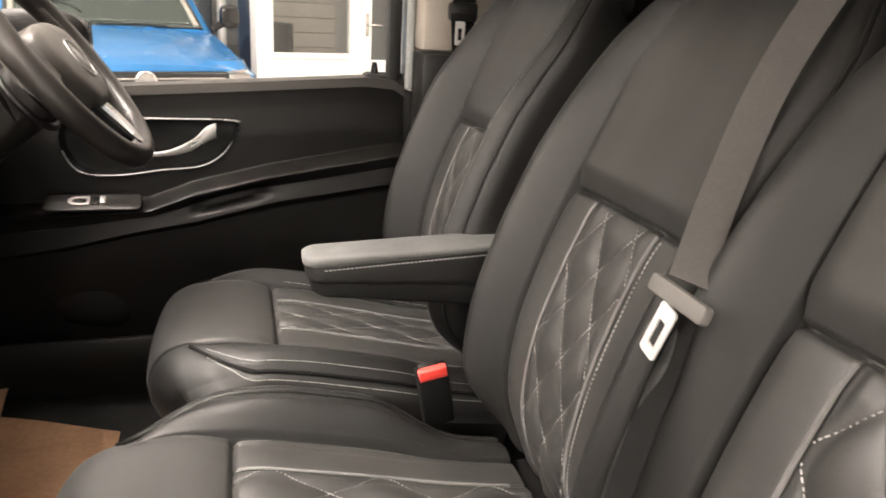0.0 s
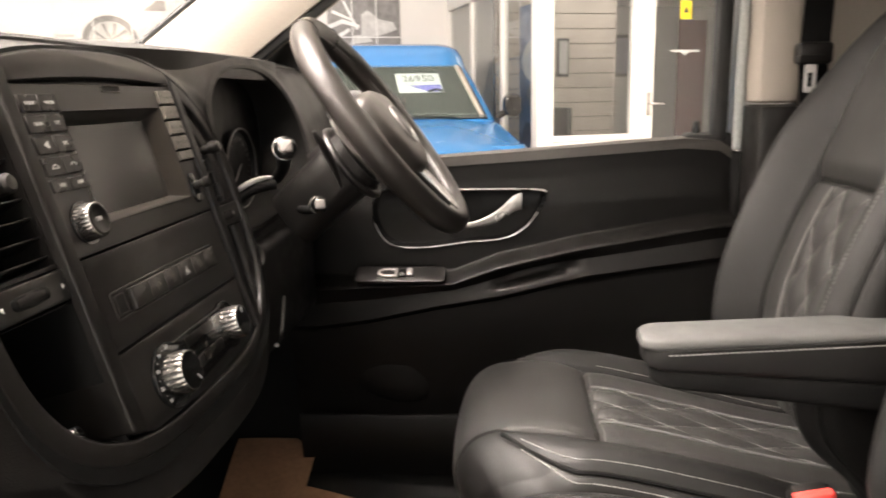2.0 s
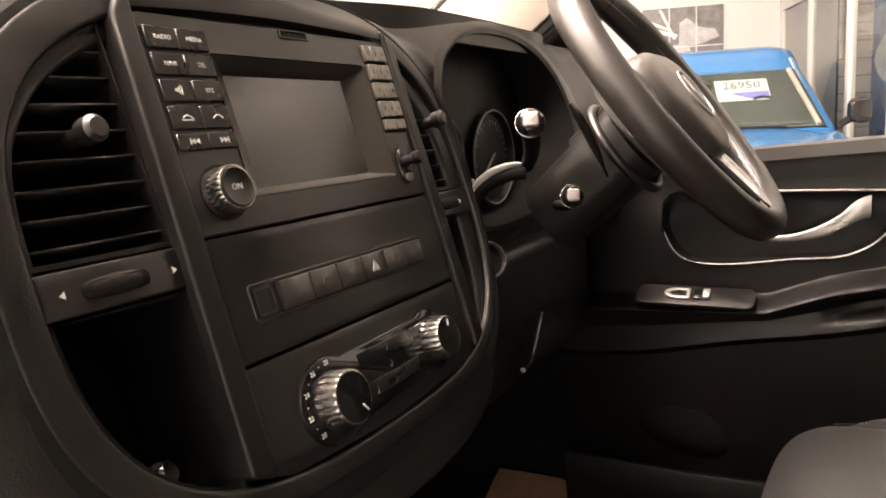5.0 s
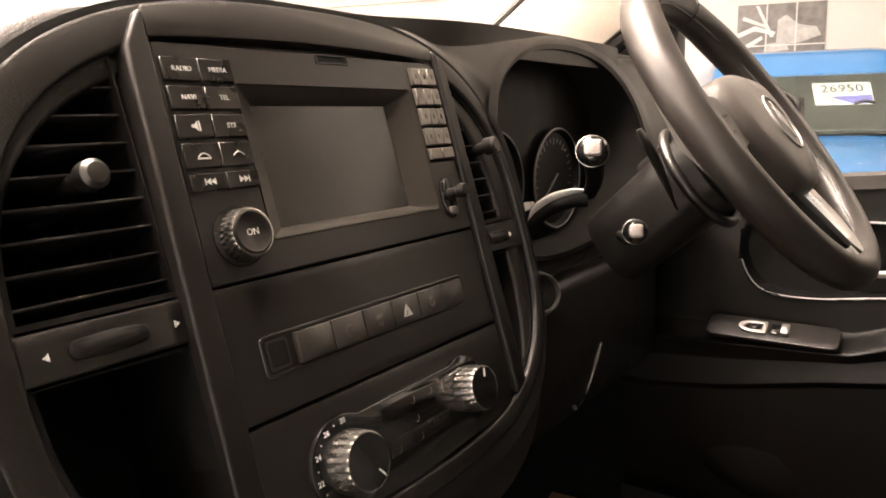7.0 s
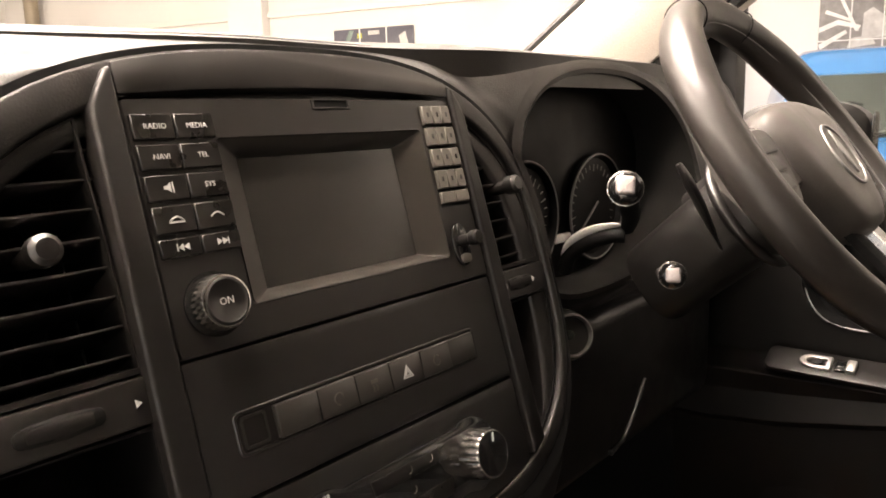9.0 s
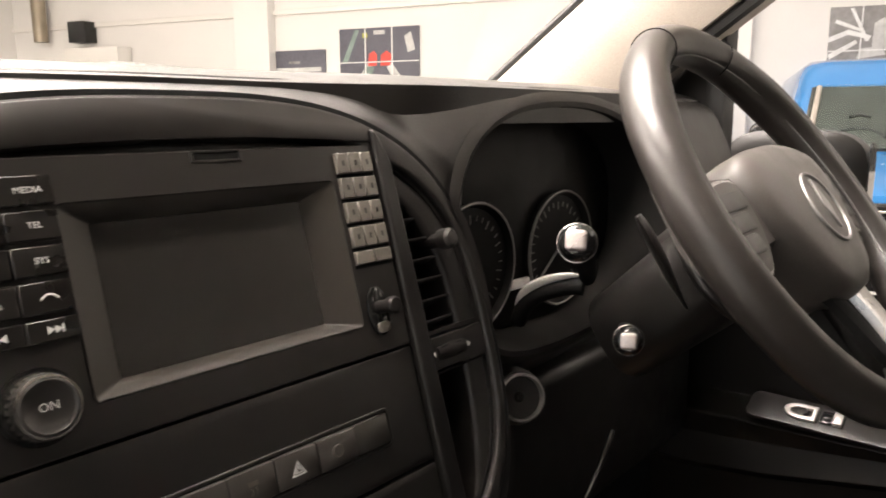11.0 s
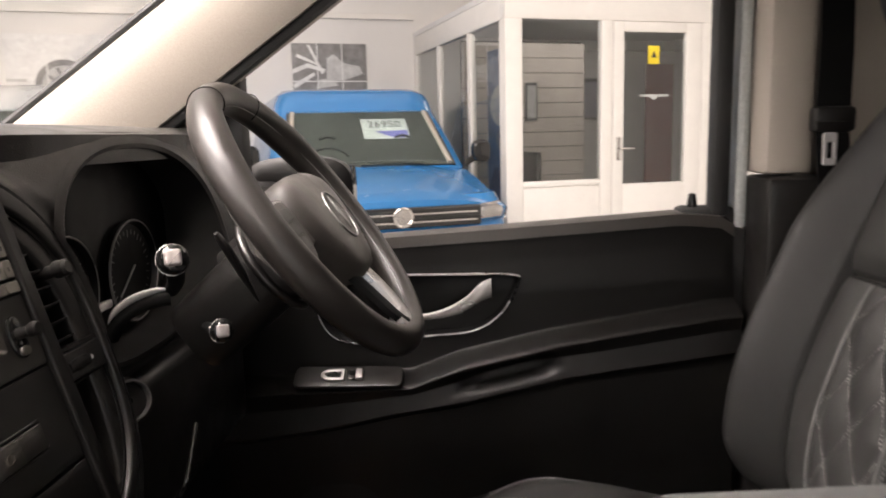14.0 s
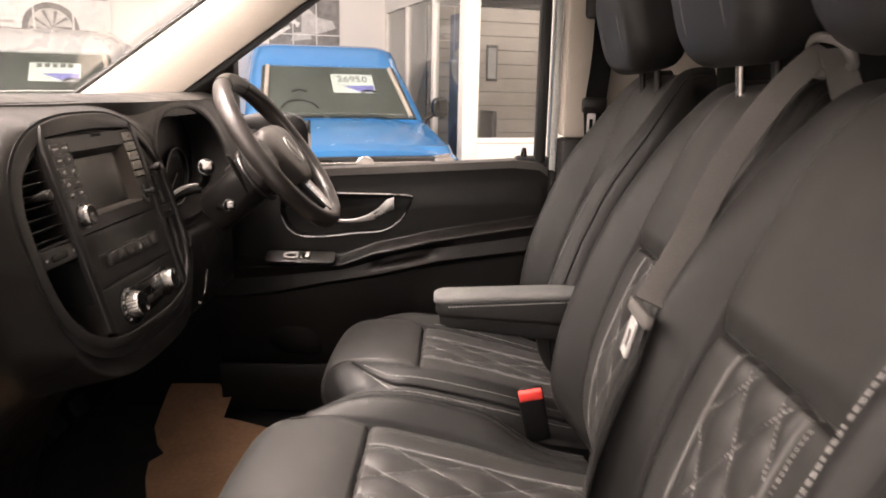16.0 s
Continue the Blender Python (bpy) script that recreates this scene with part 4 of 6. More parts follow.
for k in range(120):
    a = k * math.tau / 120
    grip_ = 1 + 0.10 * (math.exp(-(((math.degrees(a) - 40) / 16) ** 2)) + math.exp(-(((math.degrees(a) - 140) / 16) ** 2)))
    rows.append([((RW + TR * grip_ * math.cos(q)) * math.cos(a), (RW + TR * grip_ * math.cos(q)) * math.sin(a), TR * grip_ * 1.12 * math.sin(q)) for q in span(0, math.tau, 25)[:-1]])
rows.append(rows[0])
b = loft(rows, True, False)
bmesh.ops.remove_doubles(b, verts=b.verts, dist=1e-6)
rim = part("rim", b, GRIP, wheel, "smooth black leather rim")
for deg in (112, 68):
    a = radians(deg)
    part("seam", tube([((RW + (TR + 0.0006) * 1.05 * math.cos(q)) * math.cos(a), (RW + (TR + 0.0006) * 1.05 * math.cos(q)) * math.sin(a), (TR + 0.0006) * 1.17 * math.sin(q)) for q in span(-1.6, 3.2, 20)], 0.0007, n=5), DARK, rim)
part("inner_seam", tube([((RW - TR * 0.98) * math.cos(k * math.tau / 96), (RW - TR * 0.98) * math.sin(k * math.tau / 96), 0.006) for k in range(96)], 0.0009, True, 5), PIPING, rim, "fine grey seam inside the rim")
# airbag cover: wide at the shoulders, narrow below
cover = spline([(-0.072, 0.052, 0), (0.0, 0.060, 0), (0.072, 0.052, 0), (0.094, 0.030, 0), (0.092, -0.008, 0), (0.070, -0.050, 0), (0.042, -0.082, 0), (0.0, -0.090, 0), (-0.042, -0.082, 0), (-0.070, -0.050, 0), (-0.092, -0.008, 0), (-0.094, 0.030, 0)], 6, True)
cover = [(p[0], p[1]) for p in cover]
rows = [[(x * f, (y + 0.012) * f - 0.012, h) for x, y in cover] for f, h in ((0.98, -0.045), (1.0, -0.01), (0.985, 0.006), (0.94, 0.015), (0.82, 0.021), (0.6, 0.0245), (0.3, 0.026), (0.05, 0.0262))]
hub = part("airbag_cover", loft(rows), HUB, wheel, "soft black airbag cover")
part("emblem", ring(oval(0, -0.014, 0.0335, 0.0335, 56), oval(0, -0.014, 0.0305, 0.0305, 56), 0.022, 0.0275, 0.001), IGS, hub, "plain round emblem with a dull silver rim")
part("emblem_disc", lathe([(0, 0.020), (0.0305, 0.020), (0.0305, 0.0258), (0.015, 0.0266), (0, 0.0266)], 40, pose(0, -0.014, 0)), HUB, hub)
part("emblem_bar", prism(oval(0, -0.012, 0.0075, 0.0240, 24, 1.1), 0.0262, 0.0282, 0.0008), IGS, hub, "plain dull silver emblem")
part("cover_mark", box(0.032, 0.047, -0.052, -0.049, 0.0225, 0.0232), KEYCAP, hub, smooth=False)
for s in (-1, 1):
    sp = part("side_spoke", loft([[(s * x, y, h) for y, h in ((0.030 + 0.006 * k, -0.020), (0.034 + 0.004 * k, 0.004 - 0.004 * k), (0.010, 0.010 - 0.004 * k), (-0.022 - 0.002 * k, 0.006 - 0.004 * k), (-0.030 - 0.004 * k, -0.018), (0.0, -0.026))] for k, x in enumerate((0.075, 0.115, 0.150, 0.176))]), HUB, wheel, "black side spoke with switches")
    edge_ = [(p.x, p.y) for p in spline([(0.100, 0.030, 0), (0.132, 0.034, 0), (0.158, 0.022, 0), (0.163, -0.004, 0), (0.150, -0.036, 0), (0.132, -0.046, 0), (0.115, -0.034, 0), (0.100, -0.004, 0)], 4, True)]
    cx_, cy_ = 0.130, -0.004
    tilt_ = Matrix(((1, 0, 0, 0), (0, 1, 0, 0), (-0.10 * s, 0, 1, 0.012), (0, 0, 0, 1)))
    pad_ = part("switch_pad", moved(prism([(s * x, y) for x, y in edge_], -0.006, 0.0062, 0.0025, 3), tilt_), SATIN, sp, "silver-edged switch pad")
    part("pad_face", moved(prism([(s * (cx_ + (x - cx_) * 0.88), cy_ + (y - cy_) * 0.92) for x, y in edge_], 0.005, 0.0072, 0.0008), tilt_), HUB, pad_, "dark grey pad face")
    for r in range(3):
        part("spoke_switch", moved(prism(rounded(s * (0.128 + 0.003 * r) - 0.020 + 0.003 * r, s * (0.128 + 0.003 * r) + 0.020 - 0.003 * r, 0.0075 - 0.0175 * r, 0.0225 - 0.0175 * r, 0.003), 0.0065, 0.0088, 0.0009), tilt_), PADKEY, pad_, "grey thumb switch")
# lower spoke: two silver arms that join at the rim
for s in (-1, 1):
    arm_ = [(s * 0.030, -0.080, 0.000), (s * 0.029, -0.105, 0.004), (s * 0.026, -0.130, 0.007), (s * 0.018, -0.152, 0.009), (s * 0.004, -0.166, 0.010)]
    pts = spline(arm_, 6)
    rows = []
    for k, p in enumerate(pts):
        wd = (0.0190 if s > 0 else 0.0140) - 0.004 * k / len(pts)
        rows.append([(p.x + a_, p.y, p.z + c_) for a_, c_ in ((-wd, -0.006), (-wd * 0.9, 0.001), (-wd * 0.5, 0.003), (wd * 0.5, 0.003), (wd * 0.9, 0.001), (wd, -0.006))])
    part("lower_spoke", loft(rows), SATIN if s > 0 else DARK, wheel, "satin silver arm of the lower spoke" if s > 0 else "black arm of the lower spoke")
part("lower_spoke", prism(rounded(-0.027, 0.027, -0.178, -0.146, 0.010), -0.004, 0.0118, 0.004, 3), SATIN, wheel, "satin silver foot of the lower spoke")
part("spoke_back", prism([(-0.036, -0.07), (0.036, -0.07), (0.030, -0.172), (-0.030, -0.172)], -0.030, -0.012, 0.004), DARK, wheel)
part("hub_back", lathe([(0.0, -0.12), (0.040, -0.12), (0.046, -0.06), (0.060, -0.045), (0.058, -0.02), (0.0, -0.02)], 32), PLASTIC, wheel)

# ---- steering column and stalks ----
column = thing("steering_column", "black steering column shroud with two control stalks", "steering column")
rows = []
for k, d in enumerate(span(-0.055, -0.20, 9)):
    t = k / 8
    rx, ry = 0.062 - 0.006 * t, 0.050 - 0.004 * t
    rows.append([WM @ Vector((x, y, d)) for x, y in oval(0, -0.012 - 0.012 * t, rx, ry, 36, 2.6)])
part("shroud", loft(rows), PLASTIC, column)
collar = [WM @ Vector((0.062 * math.cos(q), -0.012 + 0.060 * math.sin(q), -0.075)) for q in span(0, math.tau, 41)[:-1]]
part("collar", tube(collar, 0.006, True, 10), PANEL, column, "black collar behind the wheel")


STALKB = material("bright_silver_button", (0.46, 0.42, 0.41), 0.25, 0.6, var=0.1, fine=900, bump=0.02)


def stalk(tip, root, r):
    st = part("stalk", tube(spline([root, (Vector(root) + Vector(tip)) / 2 + Vector((0.004, 0, -0.004)), tip], 8), [r * (0.62 + 0.30 * (k / 16) ** 2) for k in range(17)], n=16), DARK, column, "black control stalk with bright end")
    way = (Vector((0.30, -0.16, 1.44)) - Vector(tip)).normalized() * 0.45 + (Vector(tip) - Vector(root)).normalized()
    m = Matrix.Translation(tip) @ way.to_track_quat("Z", "Y").to_matrix().to_4x4()
    part("stalk_end", lathe([(0, -0.012), (r * 0.9, -0.010), (r * 1.2, -0.002), (r * 1.25, 0.004), (r * 1.1, 0.010), (r * 0.8, 0.0135), (0, 0.0145)], 28, m), GLOSS, st, "gloss black stalk end")
    part("stalk_ring", lathe([(r * 1.18, 0.002), (r * 1.28, 0.0025), (r * 1.28, 0.0040), (r * 1.18, 0.0045)], 28, m), CHROME, st, "thin chrome ring")
    part("stalk_button", moved(prism(rounded(-r * 0.66, r * 0.66, -r * 0.66, r * 0.66, r * 0.25), 0.009, 0.0172, 0.0030, 3), m), STALKB, st, "square silver stalk button")


stalk((0.055, 0.281, 1.366), (0.012, 0.372, 1.318), 0.0125)
stalk((0.088, 0.308, 1.288), (0.036, 0.402, 1.268), 0.0098)
# thumb lever behind the rim
lev = [(0.083, 0.326, 1.386), (0.090, 0.330, 1.372), (0.098, 0.340, 1.350), (0.104, 0.356, 1.325), (0.106, 0.375, 1.305)]
pts = spline(lev, 6)
part("shift_paddle", tube(pts, [0.004 + 0.010 * math.sin(math.pi * min(0.12 + k / (len(pts) - 1), 1)) for k in range(len(pts))], n=12, flat=0.35), PANEL, column, "smooth grey-black paddle behind the wheel")

# ---- seats ----
def samples(lo, hi, n, marks, w):
    """Even steps, with closer ones about each seam."""
    out = set(round(v, 5) for v in span(lo, hi, n))
    for m in marks:
        out |= set(round(m + w * k, 5) for k in (-1, -0.6, -0.3, 0, 0.3, 0.6, 1) if lo < m + w * k < hi)
    return sorted(out)


def pad(curve, hw, bolster, thick, groove, ss, ts):
    """A leather pad swept along a smooth side line of (x, z). Returns the mesh and a function for surface points."""
    line = spline([(x, 0, z) for x, z in curve], 24)
    total = [0.0]
    for p, q in zip(line, line[1:]):
        total.append(total[-1] + (q - p).length)
    length = total[-1]

    def along(t):
        d = min(max(t, 0), 1) * length
        for i in range(len(line) - 1):
            if d <= total[i + 1] or i == len(line) - 2:
                k = (d - total[i]) / (total[i + 1] - total[i])
                p = line[i].lerp(line[i + 1], k)
                a, c = line[max(i - 3, 0)], line[min(i + 4, len(line) - 1)]
                tan = (c - a).normalized()
                return p, tan, Vector((-tan.z, 0, tan.x))
        return line[-1], Vector((0, 0, 1)), Vector((-1, 0, 0))

    cache = {}

    def surf(s, t, lift=0.0):
        key = round(t, 5)
        if key not in cache:
            cache[key] = along(t)
        p, _, n = cache[key]
        a = abs(s)
        y = hw(t) * math.copysign(a if a < 0.9 else 0.9 + 0.1 * math.sin((a - 0.9) / 0.1 * math.pi / 2), s)
        fall = 0.0 if a < 0.86 else 0.030 * ((a - 0.86) / 0.14) ** 2
        return p + n * (bolster(s, t) + groove(s, t) + lift - fall) + Vector((0, y, 0))

    rows = []
    for t in ts:
        p, _, n = along(t)
        front = [surf(s, t) for s in ss]
        w, th = hw(t), thick(t)
        back = [p - n * th * f + Vector((0, w * q, 0)) for f, q in ((0.45, 1.02), (0.8, 0.98), (1.0, 0.8), (1.0, 0.0), (1.0, -0.8), (0.8, -0.98), (0.45, -1.02))]
        rows.append(front + back)
    return loft(rows), surf


def two_leathers(ob, ss, rows, edge):
    """The seat's middle is of a softer leather than its bolsters."""
    ob.data.materials.append(INSERT)
    n = len(ss) + 7
    for j in range(rows - 1):
        for i in range(len(ss) - 1):
            if abs(ss[i] + ss[i + 1]) / 2 < edge:
                ob.data.polygons[j * n + i].material_index = 1


def seam(d, w, deep):
    """A sewn joint: a tight furrow in a wider dip of the padding."""
    return -deep * math.exp(-((d / w) ** 2)) - 0.45 * deep * math.exp(-((d / (5 * w)) ** 2))


def stitches(surf, path, step=0.0040, run=0.0027, r=0.00062, lift=0.0011, bm=None):
    """A row of single stitches along a path of (s, t) on a pad."""
    pts = [surf(s, t, lift) for s, t in path]
    verts, faces = [], []
    left = 0.0
    for p, q in zip(pts, pts[1:]):
        d = q - p
        n = d.length
        if n < 1e-6:
            continue
        d = d / n
        side = d.cross(Vector((-1, 0, 0.4))).normalized() * r
        up = side.cross(d).normalized() * r
        x = left
        while x < n:
            a, c = p + d * x, p + d * min(x + run, n + run * 0.5)
            k = len(verts)
            verts += [a + side, a + up, a - side, c + side, c + up, c - side]
            faces += [(k, k + 1, k + 4, k + 3), (k + 1, k + 2, k + 5, k + 4), (k, k + 2, k + 1), (k + 3, k + 4, k + 5)]
            x += step
        left = x - n
    if bm is None:
        bm = bmesh.new()
    vs = [bm.verts.new(v) for v in verts]
    for fc in faces:
        bm.faces.new([vs[i] for i in fc])
    return bm


def st_line(f, n=60, lo=0.0, hi=1.0):
    return [f(lo + (hi - lo) * k / (n - 1)) for k in range(n)]


def cord(surf, path, r, lift=0.0004, n=6):
    return tube([surf(s, t, lift) for s, t in path], r, n=n)


def diamonds(surf, half, t0, t1, a, c, n=110):
    """Stitch paths of a diamond quilting inside |s| < half and t0 < t < t1: lines a*s + c*t and a*s - c*t at whole numbers."""
    bm = None
    lim = int(a * half + c * max(abs(t0), abs(t1))) + 2
    for sign in (1, -1):
        for k in range(-lim, lim + 1):
            path = []
            for i in range(n):
                s = -half + 2 * half * i / (n - 1)
                t = sign * (k - a * s) / c
                if t0 + 0.008 < t < t1 - 0.008:
                    path.append((s, t))
            if len(path) > 2:
                bm = stitches(surf, path, 0.0054, 0.0037, 0.00085, bm=bm)
    return bm


def where_z(curve, z):
    """The share of a side line's length at which it last rises past a height."""
    line = spline([(x, 0, q) for x, q in curve], 24)
    run, total, hit = 0.0, sum((q - p).length for p, q in zip(line, line[1:])), 0.5
    for p, q in zip(line, line[1:]):
        run += (q - p).length
        if p.z < z <= q.z:
            hit = run / total
    return hit


def quilting(s, t, qa, qc, half):
    """Puffed diamonds that flatten towards the panel's sides."""
    p, q = s * qa + t * qc, s * qa - t * qc
    return (0.0085 * abs(math.sin(math.pi * p) * math.sin(math.pi * q)) ** 0.55 - 0.004) * (1 - smooth(0.74, 0.90, abs(s) / half))


def backrest(seat, y, x_off, wide, deep, sewn):
    curve = [(x + x_off, z) for x, z in ((0.785, 0.90), (0.752, 1.00), (0.757, 1.10), (0.785, 1.20), (0.826, 1.30), (0.868, 1.40), (0.905, 1.475), (0.945, 1.525), (1.0, 1.535))]
    if y > 0:
        curve = [(x, z + 0.022 * smooth(1.32, 1.5, z)) for x, z in curve]
    TH, EDGE, IN = where_z(curve, 1.287), 0.615, 0.325
    QA, QC = 1 / IN, 6.6

    def hw(t):
        return wide * (0.93 + 0.07 * smooth(0, 0.35, t)) * (1 - 0.30 * smooth(0.72, 1.02, t) ** 1.5)

    def bolster(s, t):
        a = abs(s)
        up = deep * smooth(0.0, 0.2, t) * (1 - 0.75 * smooth(0.55, 0.9, t))
        return up * smooth(0.58, 0.84, a) - 0.3 * up * smooth(0.84, 1.0, a) - (0.003 * (1 - (s / 0.6) ** 2) if a < 0.6 else 0)

    def groove(s, t):
        a = abs(s)
        d = seam(a - EDGE, 0.011, 0.0085) + seam(a - 0.93, 0.008, 0.0035)
        # soft creases of sat-on leather
        d += 0.0018 * noise.noise(Vector((s * 3, t * 5, y * 9)))
        if a < EDGE:
            d += seam(t - TH - 0.004 * (1 - (s / EDGE) ** 2), 0.0042, 0.0085)
            if t > TH:
                d += 0.007 * smooth(TH, TH + 0.05, t)
            else:
                d += seam(a - IN, 0.012, 0.003)
                if a < IN:
                    d += quilting(s, t, QA, QC, IN)
        return d

    SS, TS = samples(-1, 1, 181, (-0.93, -EDGE, -IN, IN, EDGE, 0.93), 0.02), samples(0, 1, 150, (TH + 0.002,), 0.008)
    bm, surf = pad(curve, hw, bolster, lambda t: 0.13 * (1 - 0.5 * smooth(0.8, 1, t)), groove, SS, TS)
    ob = part("backrest", bm, LEATHER, seat, m=pose(0, y, 0))
    two_leathers(ob, SS, len(TS), EDGE)
    for s in (-1, 1):
        part("piping", cord(surf, st_line(lambda t: (s * IN, t), 110, 0.04, TH - 0.006), 0.0024, 0.0034), PIPING, ob, "grey piping on the quilted panel")
        part("piping", cord(surf, st_line(lambda t: (s * 0.93, t), 80, 0.05, 0.97), 0.0022, 0.002), LEATHER, ob, "black edge piping")
        part("edge_stitching", stitches(surf, st_line(lambda t: (s * (EDGE + 0.04), t), 80, 0.05, 0.90), r=0.0005, lift=0.0004), LEATHER, ob, "black stitching beside the seam")
    part("edge_stitching", stitches(surf, st_line(lambda t: (-IN - 0.055, t), 70, 0.04, TH - 0.01), 0.0056, 0.0036, 0.0009), THREAD, ob, "pale grey stitching")
    for a in sewn:
        part("edge_stitching", stitches(surf, st_line(lambda t: (-a, t), 80, 0.05, 0.93), step=0.0062, run=0.0043, r=0.0010), PIPING if y > 0 else THREAD, ob, "grey stitching on the side bolster")
    q = part("quilt_stitching", diamonds(surf, IN * 0.93, 0.06, TH, QA, QC), THREAD, ob, "pale grey diamond stitching")
    tagged(q, kind="stuff")
    return ob, surf


def cushion(seat, y, x_off, z_off, wide, crest, rim, EDGE, IN, far, steep, drop, thread):
    curve = [(x + x_off, z + z_off) for x, z in ((0.26, 0.78), (0.207, 0.84), (0.194, 0.905), (0.226, 0.958), (0.30, 0.976), (0.396, 0.963), (0.53, 0.935), (0.66, 0.905), (0.78, 0.885))]
    line = spline([(x, 0, z) for x, z in curve], 24)
    runs = [0.0]
    for p, q in zip(line, line[1:]):
        runs.append(runs[-1] + (q - p).length)

    def share(x):
        """The share of the side line's length where its top passes x."""
        return next(r for p, r in zip(line, runs) if p.z > 0.95 + z_off - 0.02 and p.x > x + x_off) / runs[-1]

    TI, TIP = share(0.396), share(0.262)
    QA, QC = 1 / IN, 5.4

    def hw(t):
        return wide * (0.86 + 0.14 * smooth(0.1, 0.48, t)) * (1 - 0.05 * smooth(0.7, 1, t))

    def outer(t):
        """The welt: it leaves the seam at the tip and runs out to the edge."""
        return EDGE + (far - EDGE) * smooth(TIP - 0.02, TIP + steep, t) ** 0.7

    def bolster(s, t):
        a = abs(s)
        on = smooth(TIP - 0.05, TI + 0.10, t) * (1 - 0.9 * smooth(0.72, 0.93, t))
        return on * (crest * smooth(0.56, 0.76, a) + (rim - crest) * smooth(0.78, 0.95, a)) - 0.006 * smooth(0.60, 1.0, a) * (1 - 0.5 * on) - drop * smooth(0.0, 0.12, a - outer(t)) * smooth(TIP, TIP + steep, t) - 0.055 * max(0.0, (a - 0.45) / 0.55) ** 2.5 * (1 - smooth(TIP - 0.02, TIP + 0.16, t)) - 0.014 * (1 - smooth(0.2, TI, t)) * a * a

    def groove(s, t):
        a = abs(s)
        on = smooth(TIP - 0.01, TIP + 0.05, t)
        d = (seam(a - EDGE, 0.011, 0.007) + seam(a - outer(t), 0.014, 0.006)) * on
        d += 0.0012 * noise.noise(Vector((s * 3, t * 5, y * 7))) * smooth(TI - 0.05, TI, t)
        if a < EDGE:
            d += seam(t - TI, 0.0055, 0.0085)
            if t > TI:
                d += seam(a - IN, 0.012, 0.003) - 0.002
                if a < IN:
                    d += quilting(s, t, QA, QC, IN)
            else:
                d += 0.004 * smooth(0, 0.08, TI - t)
        return d

    SS, TS = samples(-1, 1, 221, (-far, -EDGE, -IN, IN, EDGE, far), 0.02), samples(0, 1, 150, (TI,), 0.009)
    bm, surf = pad(curve, hw, bolster, lambda t: 0.13, groove, SS, TS)
    ob = part("seat_cushion", bm, LEATHER, seat, m=pose(0, y, 0))
    two_leathers(ob, SS, len(TS), EDGE)
    for s in (-1, 1):
        part("piping", cord(surf, st_line(lambda t: (s * IN, t), 80, TI + 0.008, 0.97), 0.0024, 0.0034), PIPING, ob, "grey piping on the quilted panel")
        part("piping", cord(surf, st_line(lambda t: (s * outer(t), t), 110, TIP, 0.97), 0.0030, 0.0026), DARK, ob, "black edge piping")
        for off in (-0.040, 0.036):
            part("edge_stitching", stitches(surf, st_line(lambda t: (s * (outer(t) + off), t), 110, TIP + 0.035, 0.97), 0.0052, 0.0034, 0.0009), thread, ob, "stitching along the edge")
        part("edge_stitching", stitches(surf, st_line(lambda t: (s * (EDGE + 0.035), t), 90, TI + 0.03, 0.97), 0.0052, 0.0034, 0.0008), thread, ob, "stitching beside the seam")
    q = part("quilt_stitching", diamonds(surf, IN * 0.93, TI + 0.01, 0.98, QA, QC), THREAD, ob, "pale grey diamond stitching")
    tagged(q, kind="stuff")
    return ob, surf


def headrest(seat, y, x, z, w, h=0.20):
    m = Matrix(((0, -0.26, -0.966, x), (1, 0, 0, y), (0, 0.966, -0.26, z), (0, 0, 0, 1)))
    b = prism(rounded(-w, w, -h / 2, h / 2, 0.078, 9), -0.058, 0.058, 0.040, 6)
    ob = part("headrest", moved(b, m), LEATHER, seat, "black leather headrest with stitched seams")
    for s in (-1, 1):
        part("seam", moved(tube(spline([(s * w * 0.55, -h * 0.50, 0.012), (s * w * 0.52, -h * 0.40, 0.050), (s * w * 0.50, 0, 0.0585), (s * w * 0.5, h * 0.4, 0.05)], 6), 0.0012, n=6), m), PIPING, ob)
    return ob


SEATS = []
for nm, y, xo, cx, cz, wide, deep, puff, lab in (
        ("driver_seat", 0.440, 0.020, 0.072, 0.007, 0.232, 0.066, (0.018, 0.004), "black quilted leather driver seat with folding armrest"),
        ("passenger_seat", -0.115, 0.004, 0.0, 0.0, 0.212, 0.046, (0.046, 0.050), "black quilted leather middle seat with grey piping"),
        ("passenger_seat", -0.532, -0.014, 0.0, 0.0, 0.212, 0.042, (0.046, 0.050), "black quilted leather seat beside the passenger door")):
    seat = thing(nm, lab, "seat", "front seats")
    bk, bs = backrest(seat, y, xo, wide, deep, () if y == -0.115 else ((0.87,) if y > 0 else (0.70, 0.79)))
    if y > 0:
        cu, cs = cushion(seat, 0.412, cx, cz, 0.232, *puff, 0.585, 0.275, 0.915, 0.14, 0.020, THREAD)
    else:
        cu, cs = cushion(seat, y, cx, cz, 0.232, *puff, 0.62, 0.36, 0.85, 0.17, 0.0, LEATHER)
    headrest(seat, y, 0.905, 1.662, 0.152)
    for dy in (-0.06, 0.06):
        part("headrest_post", tube([(0.945, y + dy, 1.48), (0.925, y + dy, 1.66)], 0.007, n=12), CHROME if y == -0.115 and dy > 0 else PLASTIC, seat, "chrome headrest post" if y == -0.115 and dy > 0 else "black headrest post")
    part("seat_base", box(0.36, 0.86, y - wide + 0.03, y + wide - 0.03, FLOOR_Z, 0.86, 0.02), DARK, seat)
    SEATS.append((seat, y, bk, bs, cu, cs))

